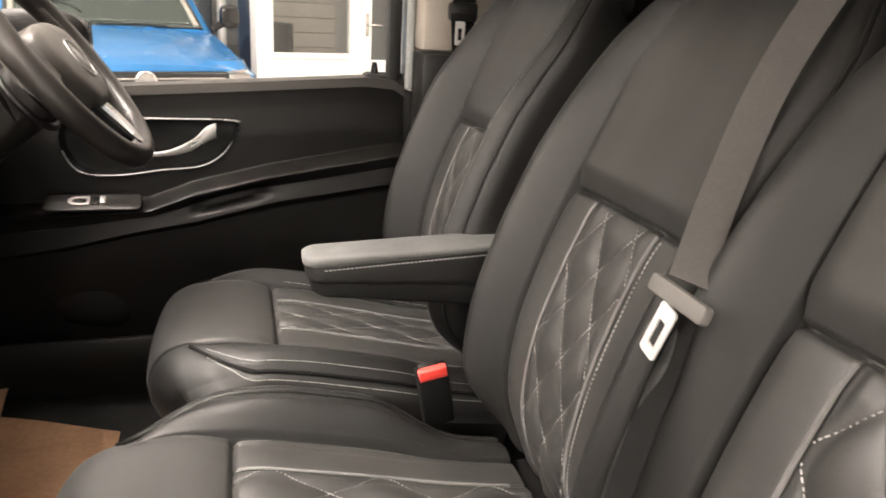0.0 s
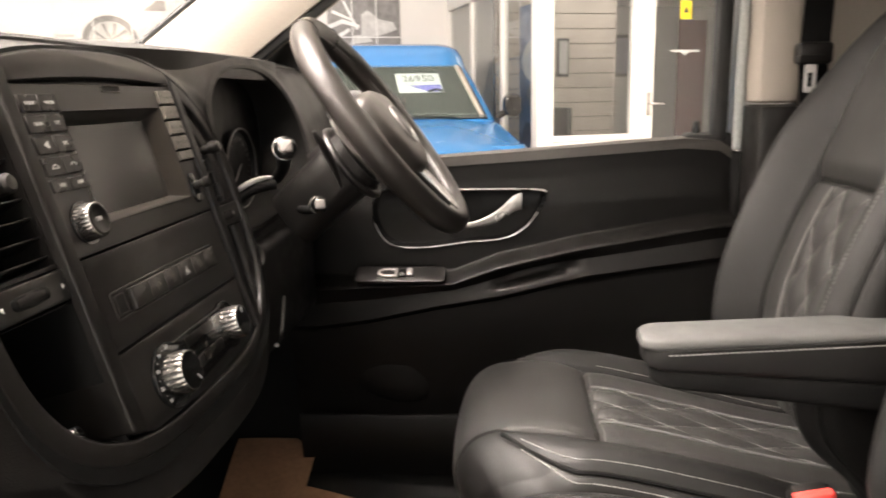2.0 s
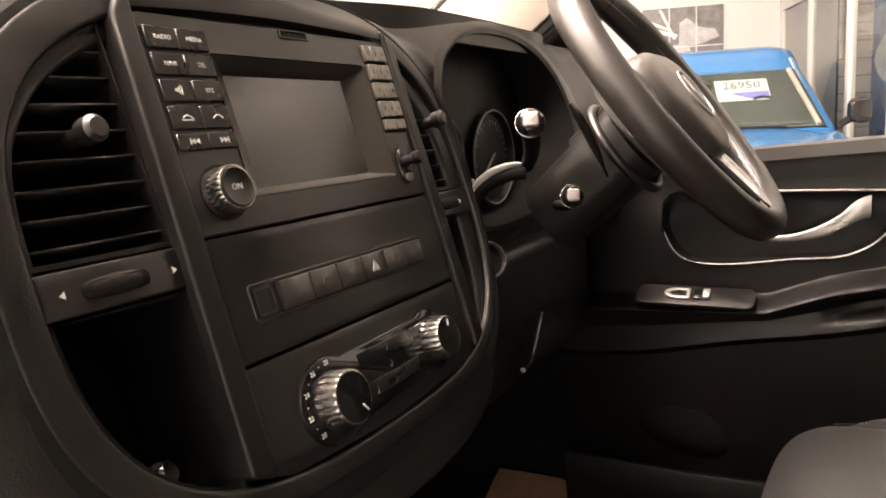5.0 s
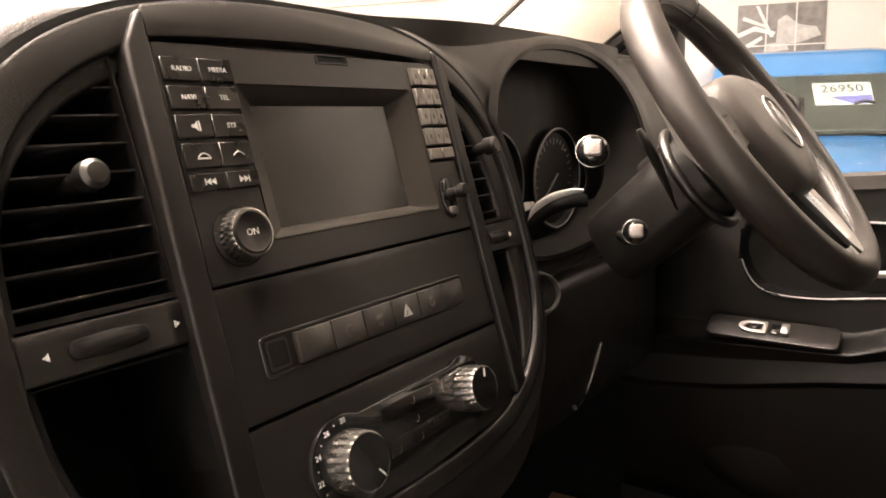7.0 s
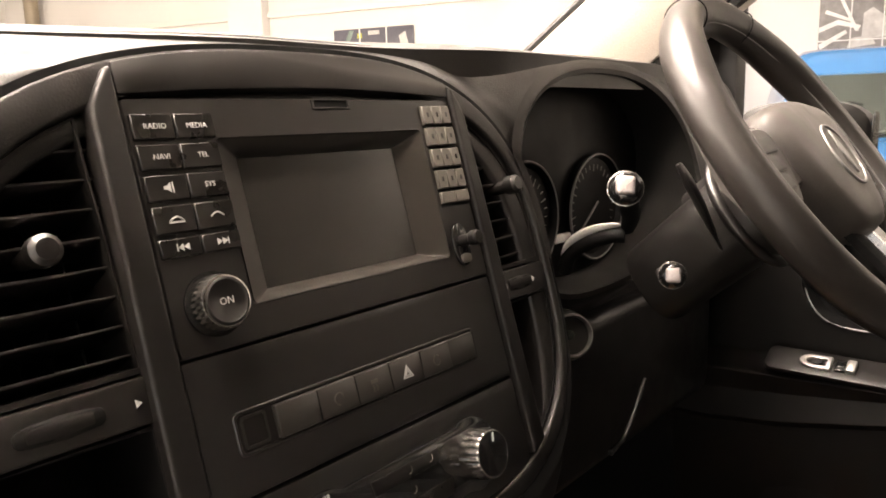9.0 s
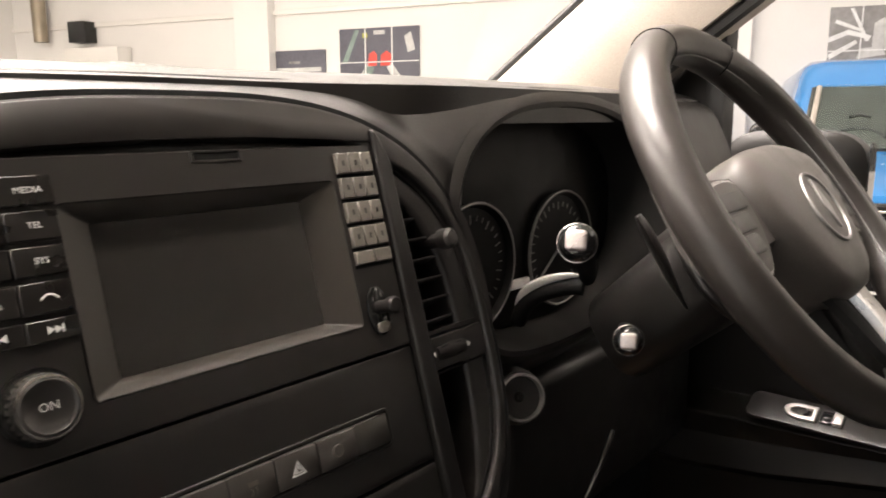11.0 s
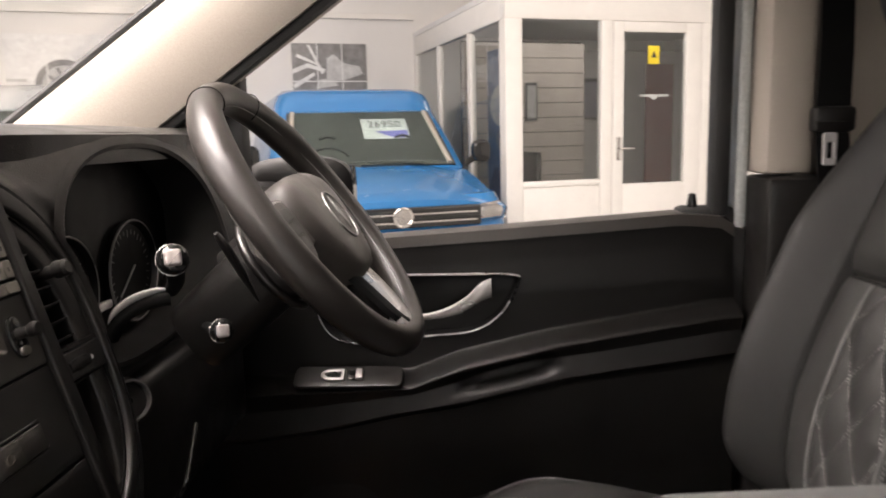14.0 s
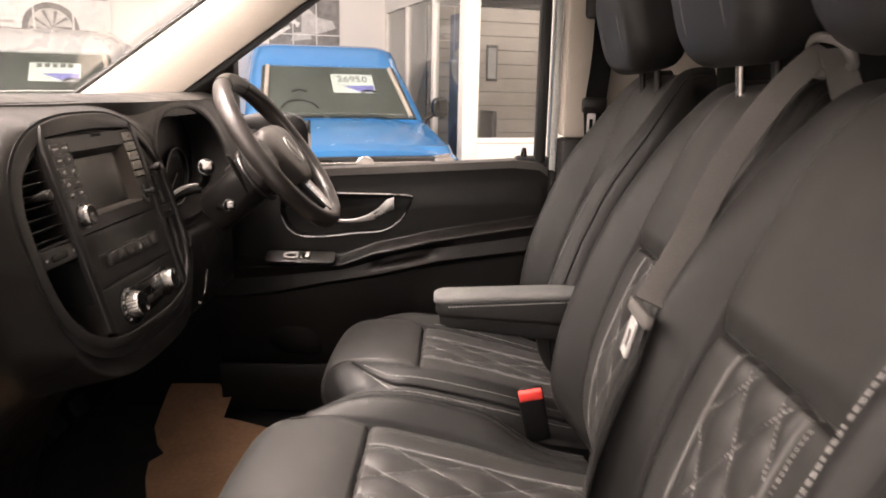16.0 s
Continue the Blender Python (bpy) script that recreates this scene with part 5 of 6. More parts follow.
# armrest on the driver's seat
drv = SEATS[0][0]
def arm_layer(x0, top, low, half, p, nose):
    """One layer of the armrest from its rounded tip backwards; top and low give heights along x."""
    rows = []
    for x in [x0 + nose * (1 - math.cos(k * math.pi / 12)) for k in range(7)] + span(x0 + nose + 0.03, 0.87, 9):
        f = math.sin(math.acos(max(0.0, 1 - (x - x0 + 0.0012) / nose))) if x < x0 + nose else 1.0
        hi, lo = top(x), low(x)
        g = 0.45 + 0.55 * f
        rows.append([(x, yy, zz) for yy, zz in oval(0.200, (hi + lo) / 2, half * (0.25 + 0.75 * f), (hi - lo) / 2 * g, 32, p)])
    return loft(rows)


def arm_top(x):
    return 1.151 + 0.050 * (x - 0.505)


def arm_seam(x):
    return 1.133 + 0.065 * (x - 0.517)


def arm_under(x):
    return 1.109 - 0.055 * (x - 0.512)


def arm_low(x):
    return 1.094 - 0.11 * (x - 0.52) - 0.006


# light from above is put into the colours: pale top, darker sides, black underside
armr = part("armrest", arm_layer(0.502, arm_top, lambda x: arm_seam(x) - 0.002, 0.036, 3.4, 0.024), LEATHER_TOPLIT, drv, "charcoal leather folding armrest, lowered, its top coloured paler for light from above")
part("armrest_side", arm_layer(0.506, lambda x: arm_seam(x) + 0.008, arm_under, 0.0352, 6, 0.026), LEATHER, armr, "leather side of the armrest in a darker, shaded colour")
part("armrest_base", arm_layer(0.513, lambda x: arm_under(x) + 0.006, arm_low, 0.0335, 5, 0.030), DARK, armr, "underside of the armrest, coloured black for the shade there")
for sy in (-1, 1):
    part("seam", tube([(x, 0.200 + sy * 0.0356, arm_seam(x) + 0.001) for x in span(0.532, 0.86, 12)], 0.0012, n=6), LEATHER, armr)
    b = None
    for k in range(54):
        x0 = 0.530 + 0.0062 * k
        zs = arm_seam(x0) - 0.0040
        b = box(x0, x0 + 0.0042, 0.200 + sy * 0.0352 - 0.0008, 0.200 + sy * 0.0352 + 0.0008, zs, zs + 0.0015, bm=b)
    tagged(part("edge_stitching", b, THREAD, armr, "pale grey stitching", smooth=False), kind="stuff")
part("armrest_pivot", lathe([(0, 0), (0.030, 0), (0.030, 0.03), (0, 0.03)], 24, pose(0.84, 0.205, 1.10, 90, 0, 0)), PLASTIC, armr)

# ---- belts ----
def strap(points, half, across, thick=0.0014, bm=None):
    """A flat webbing band along points; across: its width direction."""
    rows = []
    a = Vector(across).normalized()
    pts = spline(points, 8)
    for i, p in enumerate(pts):
        t = (pts[min(i + 1, len(pts) - 1)] - pts[max(i - 1, 0)]).normalized()
        side = (a - t * a.dot(t)).normalized()
        n = side.cross(t)
        rows.append([p + side * half + n * thick, p - side * half + n * thick, p - side * half - n * thick, p + side * half - n * thick])
    return loft(rows, bm=bm)


def tongue(parent, m, plastic, scale=1.0, hang=None):
    t = part("belt_tongue", moved(prism(rounded(-0.030 * scale, 0.030 * scale, -0.007, 0.008, 0.004), -0.0045, 0.0045, 0.002), m), plastic, parent, "grey plastic belt tongue holder")
    blade = ring(rounded(-0.0105, 0.0105, -0.056, -0.008, 0.004), rounded(-0.0045, 0.0045, -0.046, -0.022, 0.0015), -0.0012, 0.0012, 0.0003, 1)
    part("blade", moved(blade, hang or m), STEEL, t, "bright steel belt blade with a slot")
    return t


STEEL = material("brushed_belt_steel", (0.75, 0.74, 0.73), 0.45, 0.5, var=0.05, fine=600, bump=0.02)
GREYP = material("grey_belt_plastic", (0.11, 0.105, 0.10), 0.45, fine=900, bump=0.1, dist=0.0003)
belt = thing("seat_belt", "dark woven seat belt hanging over the middle seat", "seat belt", "seat belts")
# the upper strap's paler colour holds the light that falls on it
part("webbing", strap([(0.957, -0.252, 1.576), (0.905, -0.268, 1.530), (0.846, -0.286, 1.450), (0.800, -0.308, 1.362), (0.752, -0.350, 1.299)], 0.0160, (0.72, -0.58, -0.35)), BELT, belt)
# darker copy of the webbing, with the shade put into its colour
BELT_SHADE = material("shaded_black_webbing", (0.006, 0.006, 0.006), 0.8, spec=0.1, fine=500, bump=0.3, dist=0.0004, kind="weave")
part("webbing", strap([(0.756, -0.352, 1.284), (0.742, -0.358, 1.235), (0.725, -0.367, 1.200), (0.707, -0.378, 1.156), (0.698, -0.380, 1.12), (0.695, -0.370, 1.05), (0.72, -0.35, 0.96)], 0.0225, (0.25, 0.95, 0.05)), BELT_SHADE, belt, "black lap webbing, coloured darker for its shade")
part("webbing", strap([(0.962, -0.262, 1.576), (0.962, -0.295, 1.535), (0.978, -0.320, 1.47)], 0.0165, (0.85, -0.45, -0.25)), BELT, belt)
part("belt_guide", tube(spline([(0.955, -0.220, 1.560), (0.945, -0.248, 1.588), (0.955, -0.292, 1.580), (0.970, -0.288, 1.556), (0.968, -0.228, 1.548)], 5, True), 0.006, True, 8), GREYP, belt, "grey belt guide loop")


def frame_of(at, side, up):
    """A pose whose x axis is side and whose y axis is as near up as may be."""
    y = Vector(up).normalized()
    x = (Vector(side) - y * y.dot(Vector(side))).normalized()
    z = x.cross(y)
    return Matrix(((x.x, y.x, z.x, at[0]), (x.y, y.y, z.y, at[1]), (x.z, y.z, z.z, at[2]), (0, 0, 0, 1)))


tongue(belt, frame_of((0.741, -0.357, 1.289), (0.10, -0.97, 0.32), (0.30, -0.02, 0.95)), GREYP, 1.25, frame_of((0.738, -0.357, 1.289), (0.10, -0.97, 0.30), (0.15, -0.27, 0.95)))

db = thing("seat_belt", "dark woven driver's belt on the door pillar", "seat belt", "seat belts")
part("webbing", strap([(0.905, 0.790, 1.80), (0.898, 0.760, 1.62), (0.880, 0.722, 1.49), (0.880, 0.715, 1.44), (0.905, 0.720, 1.20)], 0.026, (1, 0.15, 0)), BELT_SHADE, db)
part("belt_guide", box(0.848, 0.908, 0.705, 0.735, 1.470, 1.508, 0.008), PLASTIC, db, "black belt tongue stop")
part("belt_guide", box(0.855, 0.925, 0.78, 0.80, 1.70, 1.76, 0.01), PLASTIC, db, "black upper belt guide")
DM = Matrix(((1, 0, 0.1, 0.870), (0.1, 0, -1, 0.706), (0, 1, 0, 1.478), (0, 0, 0, 1)))
tongue(db, DM, PLASTIC, 0.8)

bk_ = thing("belt_buckle", "black belt buckle with a red release button", "belt buckle", "belt buckles")
BK = pose(0.682, 0.122, 0.985, 8, -12, 0)
part("housing", box(-0.0235, 0.0235, -0.013, 0.013, -0.10, 0.004, 0.005, 3), DARK, bk_, m=BK)
part("release_button", box(-0.0215, 0.0215, -0.0142, -0.002, -0.010, 0.009, 0.003, 3), RED, bk_, "red release button", m=BK)
part("slot_frame", box(-0.017, 0.017, -0.001, 0.0115, 0.002, 0.0075, 0.002), PLASTIC, bk_, "black lip of the buckle's slot", m=BK)

# ---- vehicles in the showroom ----
TYRE = material("tyre_rubber", (0.015, 0.015, 0.015), 0.8, fine=200, bump=0.3)
VGLASS = glass_material("vehicle_glass", (0.72, 0.80, 0.78))
VGLASS.node_tree.nodes["Principled BSDF"].inputs["IOR"].default_value = 1.18
PGREYV = material("dim_grey_dash", (0.09, 0.09, 0.085), 0.7, fine=80, bump=0.1)
CAB_SHADE = material("cab_shade_colour", (0.050, 0.052, 0.046), 0.8, var=0.4, scale=4, fine=60, bump=0.0, speck=0.03)
LENS = glass_material("headlight_lens", (0.95, 0.96, 0.97), 0.05)
CARD = material("white_price_card", (0.55, 0.56, 0.54), 0.6, fine=200, bump=0.0)
VIOLET = material("violet_card_print", (0.16, 0.15, 0.42), 0.6, fine=200, bump=0.0)


def ring_at(y0, y1, hw, z, r, n=6):
    return [(x, y, z) for x, y in rounded(-hw, hw, y0, y1, r, n)]


def vehicle(name, label, m, paint, roof, price=False, badge=True):
    """A small van: lower body, cab with raked screen, lamps, grille, mirrors and wheels; its front is at y = 0."""
    v = thing(name, label, "van", "vehicles on show", m=m)
    k = roof / 1.83
    low = [(0.02, 4.30, 0.80, 0.32, 0.12), (-0.01, 4.34, 0.87, 0.45, 0.16), (0.0, 4.36, 0.90, 0.70, 0.20), (0.06, 4.36, 0.90, 0.92, 0.24), (0.16, 4.36, 0.885, 1.02, 0.26)]
    part("body", loft([ring_at(a, c, h, z * k, r) for a, c, h, z, r in low]), paint, v)
    # bonnet: crowned, rising to the screen
    rows = []
    for j, y in enumerate(span(0.10, 1.02, 12)):
        t = j / 11
        rows.append([(x, y + 0.06 * (1 - (x / 0.9) ** 2) * -1 * (1 - t), (1.00 + 0.235 * t ** 0.8 - 0.10 * abs(x / 0.88) ** 3 * (1 - 0.3 * t)) * k) for x in span(-0.86 - 0.01 * t, 0.86 + 0.01 * t, 25)])
    bonnet = bmesh.new()
    top = [[bonnet.verts.new(p) for p in row] for row in rows]
    bot = [[bonnet.verts.new((p[0], p[1], 0.88 * k)) for p in row] for row in rows]
    n_, m_ = 25, 12
    for j in range(m_ - 1):
        for i in range(n_ - 1):
            bonnet.faces.new((top[j][i], top[j][i + 1], top[j + 1][i + 1], top[j + 1][i]))
            bonnet.faces.new((bot[j][i], bot[j + 1][i], bot[j + 1][i + 1], bot[j][i + 1]))
    for j in range(m_ - 1):
        for i in (0, n_ - 1):
            bonnet.faces.new((top[j][i], top[j + 1][i], bot[j + 1][i], bot[j][i]))
    for i in range(n_ - 1):
        for j in (0, m_ - 1):
            bonnet.faces.new((top[j][i], top[j][i + 1], bot[j][i + 1], bot[j][i]))
    part("bonnet", bonnet, paint, v)
    cab = [(1.00, 4.36, 0.87, 1.02, 0.16), (0.97, 4.36, 0.87, 1.20, 0.18), (1.22, 4.35, 0.82, 1.45, 0.20), (1.50, 4.33, 0.755, 1.70, 0.20), (1.535, 4.32, 0.74, 1.79, 0.22), (1.59, 4.29, 0.71, 1.87, 0.22), (1.75, 4.2, 0.64, 1.925, 0.22), (2.2, 4.0, 0.35, 1.945, 0.15)]
    part("cab", loft([ring_at(a, c, h, z * k, r) for a, c, h, z, r in cab]), paint, v)
    # windscreen: a flat sheet coloured as the shaded interior, behind clear glass
    q = [(-0.735, 0.985, 1.215), (0.735, 0.985, 1.215), (0.635, 1.500, 1.690), (-0.635, 1.500, 1.690)]
    nrm = Vector((0, -0.68, 0.735))

    def plate(d0, d1, grow=0.0):
        b = bmesh.new()
        c = sum((Vector(p) for p in q), Vector()) / 4
        a = [b.verts.new((Vector((p[0] + math.copysign(grow, p[0]), p[1], p[2])) + nrm * d0) @ Matrix.Diagonal((1, 1, k))) for p in q]
        e = [b.verts.new((Vector((p[0] + math.copysign(grow, p[0]), p[1], p[2])) + nrm * d1) @ Matrix.Diagonal((1, 1, k))) for p in q]
        b.faces.new(a[::-1]), b.faces.new(e)
        for i in range(4):
            b.faces.new((a[i], a[(i + 1) % 4], e[(i + 1) % 4], e[i]))
        return b

    part("windscreen_surround", plate(-0.02, 0.012, 0.02), RUBBER, v, smooth=False)
    part("cab_shade_sheet", plate(0.012, 0.016, -0.02), CAB_SHADE, v, "flat dark sheet standing in for the shaded cab interior", smooth=False)
    def on_screen(u, w):
        """A point on the screen's slope: u across, w from its foot (0) to its head (1)."""
        p = Vector((u, 0.985 + 0.515 * w, 1.215 + 0.475 * w)) + nrm * 0.019
        return p @ Matrix.Diagonal((1, 1, k))

    part("van_steering_wheel", tube([on_screen(-0.36 + 0.17 * math.cos(a), 0.16 + 0.17 * math.sin(a)) for a in span(0.15, math.pi - 0.15, 20)], 0.012, n=6), RUBBER, v, "black steering wheel behind the screen")
    part("van_dash_top", tube([on_screen(u, 0.05 + 0.03 * math.cos(u * 2.2)) for u in span(-0.66, 0.66, 14)], 0.010, n=6), PGREYV, v, "dim grey dash behind the screen")
    for u in (-0.34, 0.34):
        part("van_headrest", tube([on_screen(u - 0.07, 0.50), on_screen(u, 0.54), on_screen(u + 0.07, 0.50)], 0.013, n=8), RUBBER, v, "dark headrest behind the screen")
    gl = part("windscreen", plate(0.034, 0.038, 0.0), VGLASS, v, "clear windscreen", smooth=False)
    gl.visible_shadow = False
    for s in (-1, 1):
        pts = [Vector((s * 0.70, 0.985, 1.225)) + nrm * 0.02, Vector((s * 0.605, 1.49, 1.685)) + nrm * 0.02]
        part("screen_pillar", tube([p @ Matrix.Diagonal((1, 1, k)) for p in pts], 0.022, n=8), BEIGE, v, "pale inner screen pillar")
    if price:
        cm = Matrix.Translation(Vector((0.20, 1.345, 1.535 * k)) + nrm * 0.024) @ Matrix(((1, 0, 0, 0), (0, 0.735, -0.68, 0), (0, 0.68, 0.735, 0), (0, 0, 0, 1)))
        card = part("price_card", moved(box(-0.21, 0.21, -0.14, 0.12, 0, 0.003), cm), CARD, v, "white price card behind the screen", smooth=False)
        if isinstance(price, str):
            writing(price, 0.125, PANEL, cm @ pose(0, 0.045, 0.0042), card, "price", 0.0005)
        else:
            for q in range(5):
                part("print_bar", moved(box(-0.15 + 0.064 * q, -0.108 + 0.064 * q, 0.040, 0.085, 0.003, 0.0045), cm), PGREYV, card, "unreadable grey print", smooth=False)
        part("card_print", moved(prism([(-0.10, -0.045), (0.20, -0.035), (0.20, -0.13), (0.06, -0.13)], 0.003, 0.0045), cm), VIOLET, card, smooth=False)
    # grille, badge, lamps, bumper
    part("grille", box(-0.62, 0.62, -0.045, 0.05, 0.80 * k, 0.955 * k, 0.02, 3), GLOSS, v, "gloss black grille")
    for z in (0.845, 0.905):
        part("grille_bar", box(-0.58, 0.58, -0.058, -0.040, (z - 0.008) * k, (z + 0.008) * k, 0.004), CHROME, v, "chrome grille bar")
    if badge:
        part("badge", lathe([(0, 0), (0.075, 0), (0.078, 0.012), (0.068, 0.016), (0.060, 0.010), (0, 0.014)], 36, pose(0, -0.055, 0.885 * k, 90, 0, 0)), CHROME, v, "plain round chrome badge")
    for s in (-1, 1):
        hl = part("headlight", moved(prism([(0.0, 0.0), (0.24, 0.02), (0.26, 0.11), (0.20, 0.155), (0.0, 0.13)], -0.02, 0.07, 0.015, 3), Matrix(((s, 0, 0, s * 0.585), (0, 0, -1, 0.045), (0, k, 0, 0.815 * k), (0, 0, 0, 1)))), LENS, v, "clear headlight")
        part("reflector", moved(prism([(0.02, 0.02), (0.22, 0.035), (0.23, 0.10), (0.18, 0.13), (0.02, 0.11)], -0.03, 0.02, 0.01), Matrix(((s, 0, 0, s * 0.585), (0, 0, -1, 0.045), (0, k, 0, 0.815 * k), (0, 0, 0, 1)))), CHROME, hl)
        mr = part("wing_mirror", moved(prism(oval(0, 0, 0.085, 0.10, 24, 3), -0.05, 0.05, 0.025, 3), pose(s * 1.02, 1.05, 1.33 * k, 90, 0, 0)), GLOSS, v, "gloss black wing mirror")
        part("mirror_arm", tube([(s * 0.88, 1.08, 1.22 * k), (s * 0.98, 1.06, 1.28 * k)], 0.03, n=8), GLOSS, mr)
        part("wiper", tube([(s * 0.55 - 0.1, 0.97, 1.235 * k), (s * 0.2 + 0.05, 0.975, 1.245 * k), (s * 0.2 - 0.30, 0.98, 1.238 * k)], 0.010, n=6), RUBBER, v)
        for y in (0.85, 3.55):
            w = part("wheel", lathe([(0, -0.1), (0.31, -0.1), (0.325, -0.05), (0.325, 0.05), (0.31, 0.1), (0, 0.1)], 32, pose(s * 0.80, y, 0.325, 0, 90, 0)), TYRE, v)
            part("rim", lathe([(0, 0.0), (0.21, 0.0), (0.21, 0.012), (0, 0.03)], 24, pose(s * 0.90, y, 0.325, 0, 90 * s, 0)), SATIN, w)
    part("lower_grille", box(-0.70, 0.70, -0.035, 0.02, 0.45 * k, 0.60 * k, 0.02), GLOSS, v, "black lower intake")
    part("bumper_line", box(-0.62, 0.62, -0.030, 0.02, 0.715 * k, 0.735 * k, 0.006), GLOSS, v, "black line across the bumper")
    return v


BLUE = material("bright_blue_van_paint", (0.027, 0.175, 0.43), 0.24, var=0.05, scale=3, fine=300, bump=0.0, speck=0.03, rvar=0.04, coat=0.6)
SILVERP = material("silver_grey_van_paint", (0.45, 0.46, 0.46), 0.28, 0.2, var=0.05, scale=3, fine=300, bump=0.0, speck=0.03, rvar=0.04, coat=0.5)
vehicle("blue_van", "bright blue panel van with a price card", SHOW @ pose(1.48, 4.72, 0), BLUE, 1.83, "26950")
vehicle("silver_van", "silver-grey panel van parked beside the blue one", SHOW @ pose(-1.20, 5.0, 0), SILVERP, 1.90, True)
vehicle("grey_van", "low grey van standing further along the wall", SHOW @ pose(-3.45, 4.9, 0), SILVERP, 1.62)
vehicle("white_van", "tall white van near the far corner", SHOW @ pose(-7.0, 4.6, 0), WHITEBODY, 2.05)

# the door mirror of the cabin itself
MIRR = material("tinted_mirror_glass", (0.018, 0.019, 0.020), 0.06, 0.0, spec=0.2, var=0.02, fine=100, bump=0.0, rvar=0.01)
mirror = thing("door_mirror", "black door mirror outside the driver's window", "mirror")
rows = []
for k_, (y, f) in enumerate(((0.975, 0.55), (0.98, 0.85), (0.99, 1.0), (1.03, 1.0), (1.045, 0.9), (1.052, 0.6))):
    rows.append([(0.005 + x * f, y, 1.375 + z * f) for x, z in oval(0, 0, 0.105, 0.070, 32, 3.2)])
part("housing", loft(rows), PLASTIC, mirror)
part("mirror_glass", moved(prism(oval(0, 0, 0.020, 0.052, 28, 3.2), 0, 0.003), Matrix(((0, 0, 1, 0.109), (1, 0, 0, 1.010), (0, 1, 0, 1.375), (0, 0, 0, 1)))), MIRR, mirror, "mirror glass")
part("mirror_foot", box(-0.13, -0.02, 0.91, 1.02, 1.29, 1.40, 0.02), PLASTIC, mirror)

# ---- glazed office ----
office = thing("office_cubicle", "white framed glazed office in the showroom", "office", kind="structure", m=SHOW)
OD = 5.70


def rail(u0, u1, z0, z1, name="frame_rail", d0=OD, d1=OD + 0.07):
    part(name, box(u0, u1, d0, d1, z0, z1, 0.006), UPVC, office)


rail(2.72, 6.55, 0.0, 0.10)
rail(2.72, 6.55, 2.49, 2.72)
for u0, u1 in ((2.72, 2.885), (3.685, 3.80), (4.78, 4.92), (6.0, 6.1)):
    rail(u0, u1, 0.10, 2.49, "frame_post", OD - 0.005, OD + 0.075)
rail(2.885, 3.685, 0.10, 0.975, "solid_panel", OD + 0.015, OD + 0.055)
rail(2.885, 3.685, 0.975, 1.03)
rail(4.92, 6.0, 0.10, 0.975, "solid_panel", OD + 0.015, OD + 0.055)
rail(4.92, 6.0, 0.975, 1.03)
part("pane", box(2.885, 3.685, OD + 0.03, OD + 0.036, 1.03, 2.49), PANE, office, smooth=False)
part("pane", box(4.92, 6.0, OD + 0.03, OD + 0.036, 1.03, 2.49), PANE, office, smooth=False)
# vent slots in the low panel
for k_ in range(5):
    part("vent_slot", box(4.25 - 0.12, 4.25 + 0.12, OD + 0.008, OD + 0.013, 0.60 + 0.03 * k_, 0.612 + 0.03 * k_), SATIN, office, smooth=False)
odoor = thing("office_door", "white framed glass office door, closed", "door", m=SHOW)
for u0, u1, z0, z1 in ((3.805, 3.92, 0.02, 2.485), (4.60, 4.775, 0.02, 2.485), (3.92, 4.60, 2.39, 2.485), (3.92, 4.60, 0.02, 0.97)):
    part("door_rail", box(u0, u1, OD - 0.012, OD + 0.05, z0, z1, 0.008), UPVC, odoor)
part("door_pane", box(3.92, 4.60, OD + 0.015, OD + 0.021, 0.97, 2.39), PANE, odoor, smooth=False)
part("door_handle", tube([(3.87, OD - 0.05, 1.31), (3.90, OD - 0.06, 1.31), (4.01, OD - 0.06, 1.31)], 0.010, n=8), CHROME, odoor, "chrome lever handle")
part("handle_plate", box(3.845, 3.885, OD - 0.02, OD - 0.012, 1.20, 1.42, 0.004), CHROME, odoor)
YELLOW = material("yellow_sticker", (0.85, 0.66, 0.03), 0.5, fine=300, bump=0.0)
stk = part("sticker", box(4.19, 4.31, OD + 0.010, OD + 0.0145, 2.10, 2.27, 0.001), YELLOW, odoor, "yellow warning sticker on the glass")
part("sticker_mark", moved(prism([(-0.03, -0.03), (0.03, -0.03), (0.0, 0.035)], 0, 0.001), Matrix(((1, 0, 0, 4.25), (0, 0, -1, OD + 0.0098), (0, 1, 0, 2.19), (0, 0, 0, 1)))), PANEL, stk, smooth=False)
part("push_bar", box(4.10, 4.42, OD + 0.009, OD + 0.0148, 1.795, 1.815), CARD, odoor, "white bar mark on the glass", smooth=False)
part("push_mark", moved(prism([(-0.05, 0.0), (0.05, 0.0), (0.0, -0.035)], 0, 0.002), Matrix(((1, 0, 0, 4.26), (0, 0, -1, OD + 0.0125), (0, 1, 0, 1.795), (0, 0, 0, 1)))), CARD, odoor, smooth=False)
# glazed side that runs back to the wall
for d0, d1 in ((5.775, 5.85), (6.66, 6.74), (7.72, 7.80), (8.70, 8.79)):
    part("frame_post", box(2.72, 2.79, d0, d1, 0, 2.49, 0.006), UPVC, office)
part("frame_rail", box(2.72, 2.79, 5.78, 8.79, 2.49, 2.72, 0.006), UPVC, office)
part("frame_rail", box(2.72, 2.79, 5.85, 8.79, 0.0, 0.45, 0.006), UPVC, office)
for d0, d1 in ((5.85, 6.66), (6.74, 7.72), (7.80, 8.70)):
    part("pane", box(2.752, 2.758, d0, d1, 0.45, 2.49), PANE, office, smooth=False)
part("office_roof", box(2.72, 6.55, 5.78, 8.79, 2.725, 2.78), CEILP, office, smooth=False)
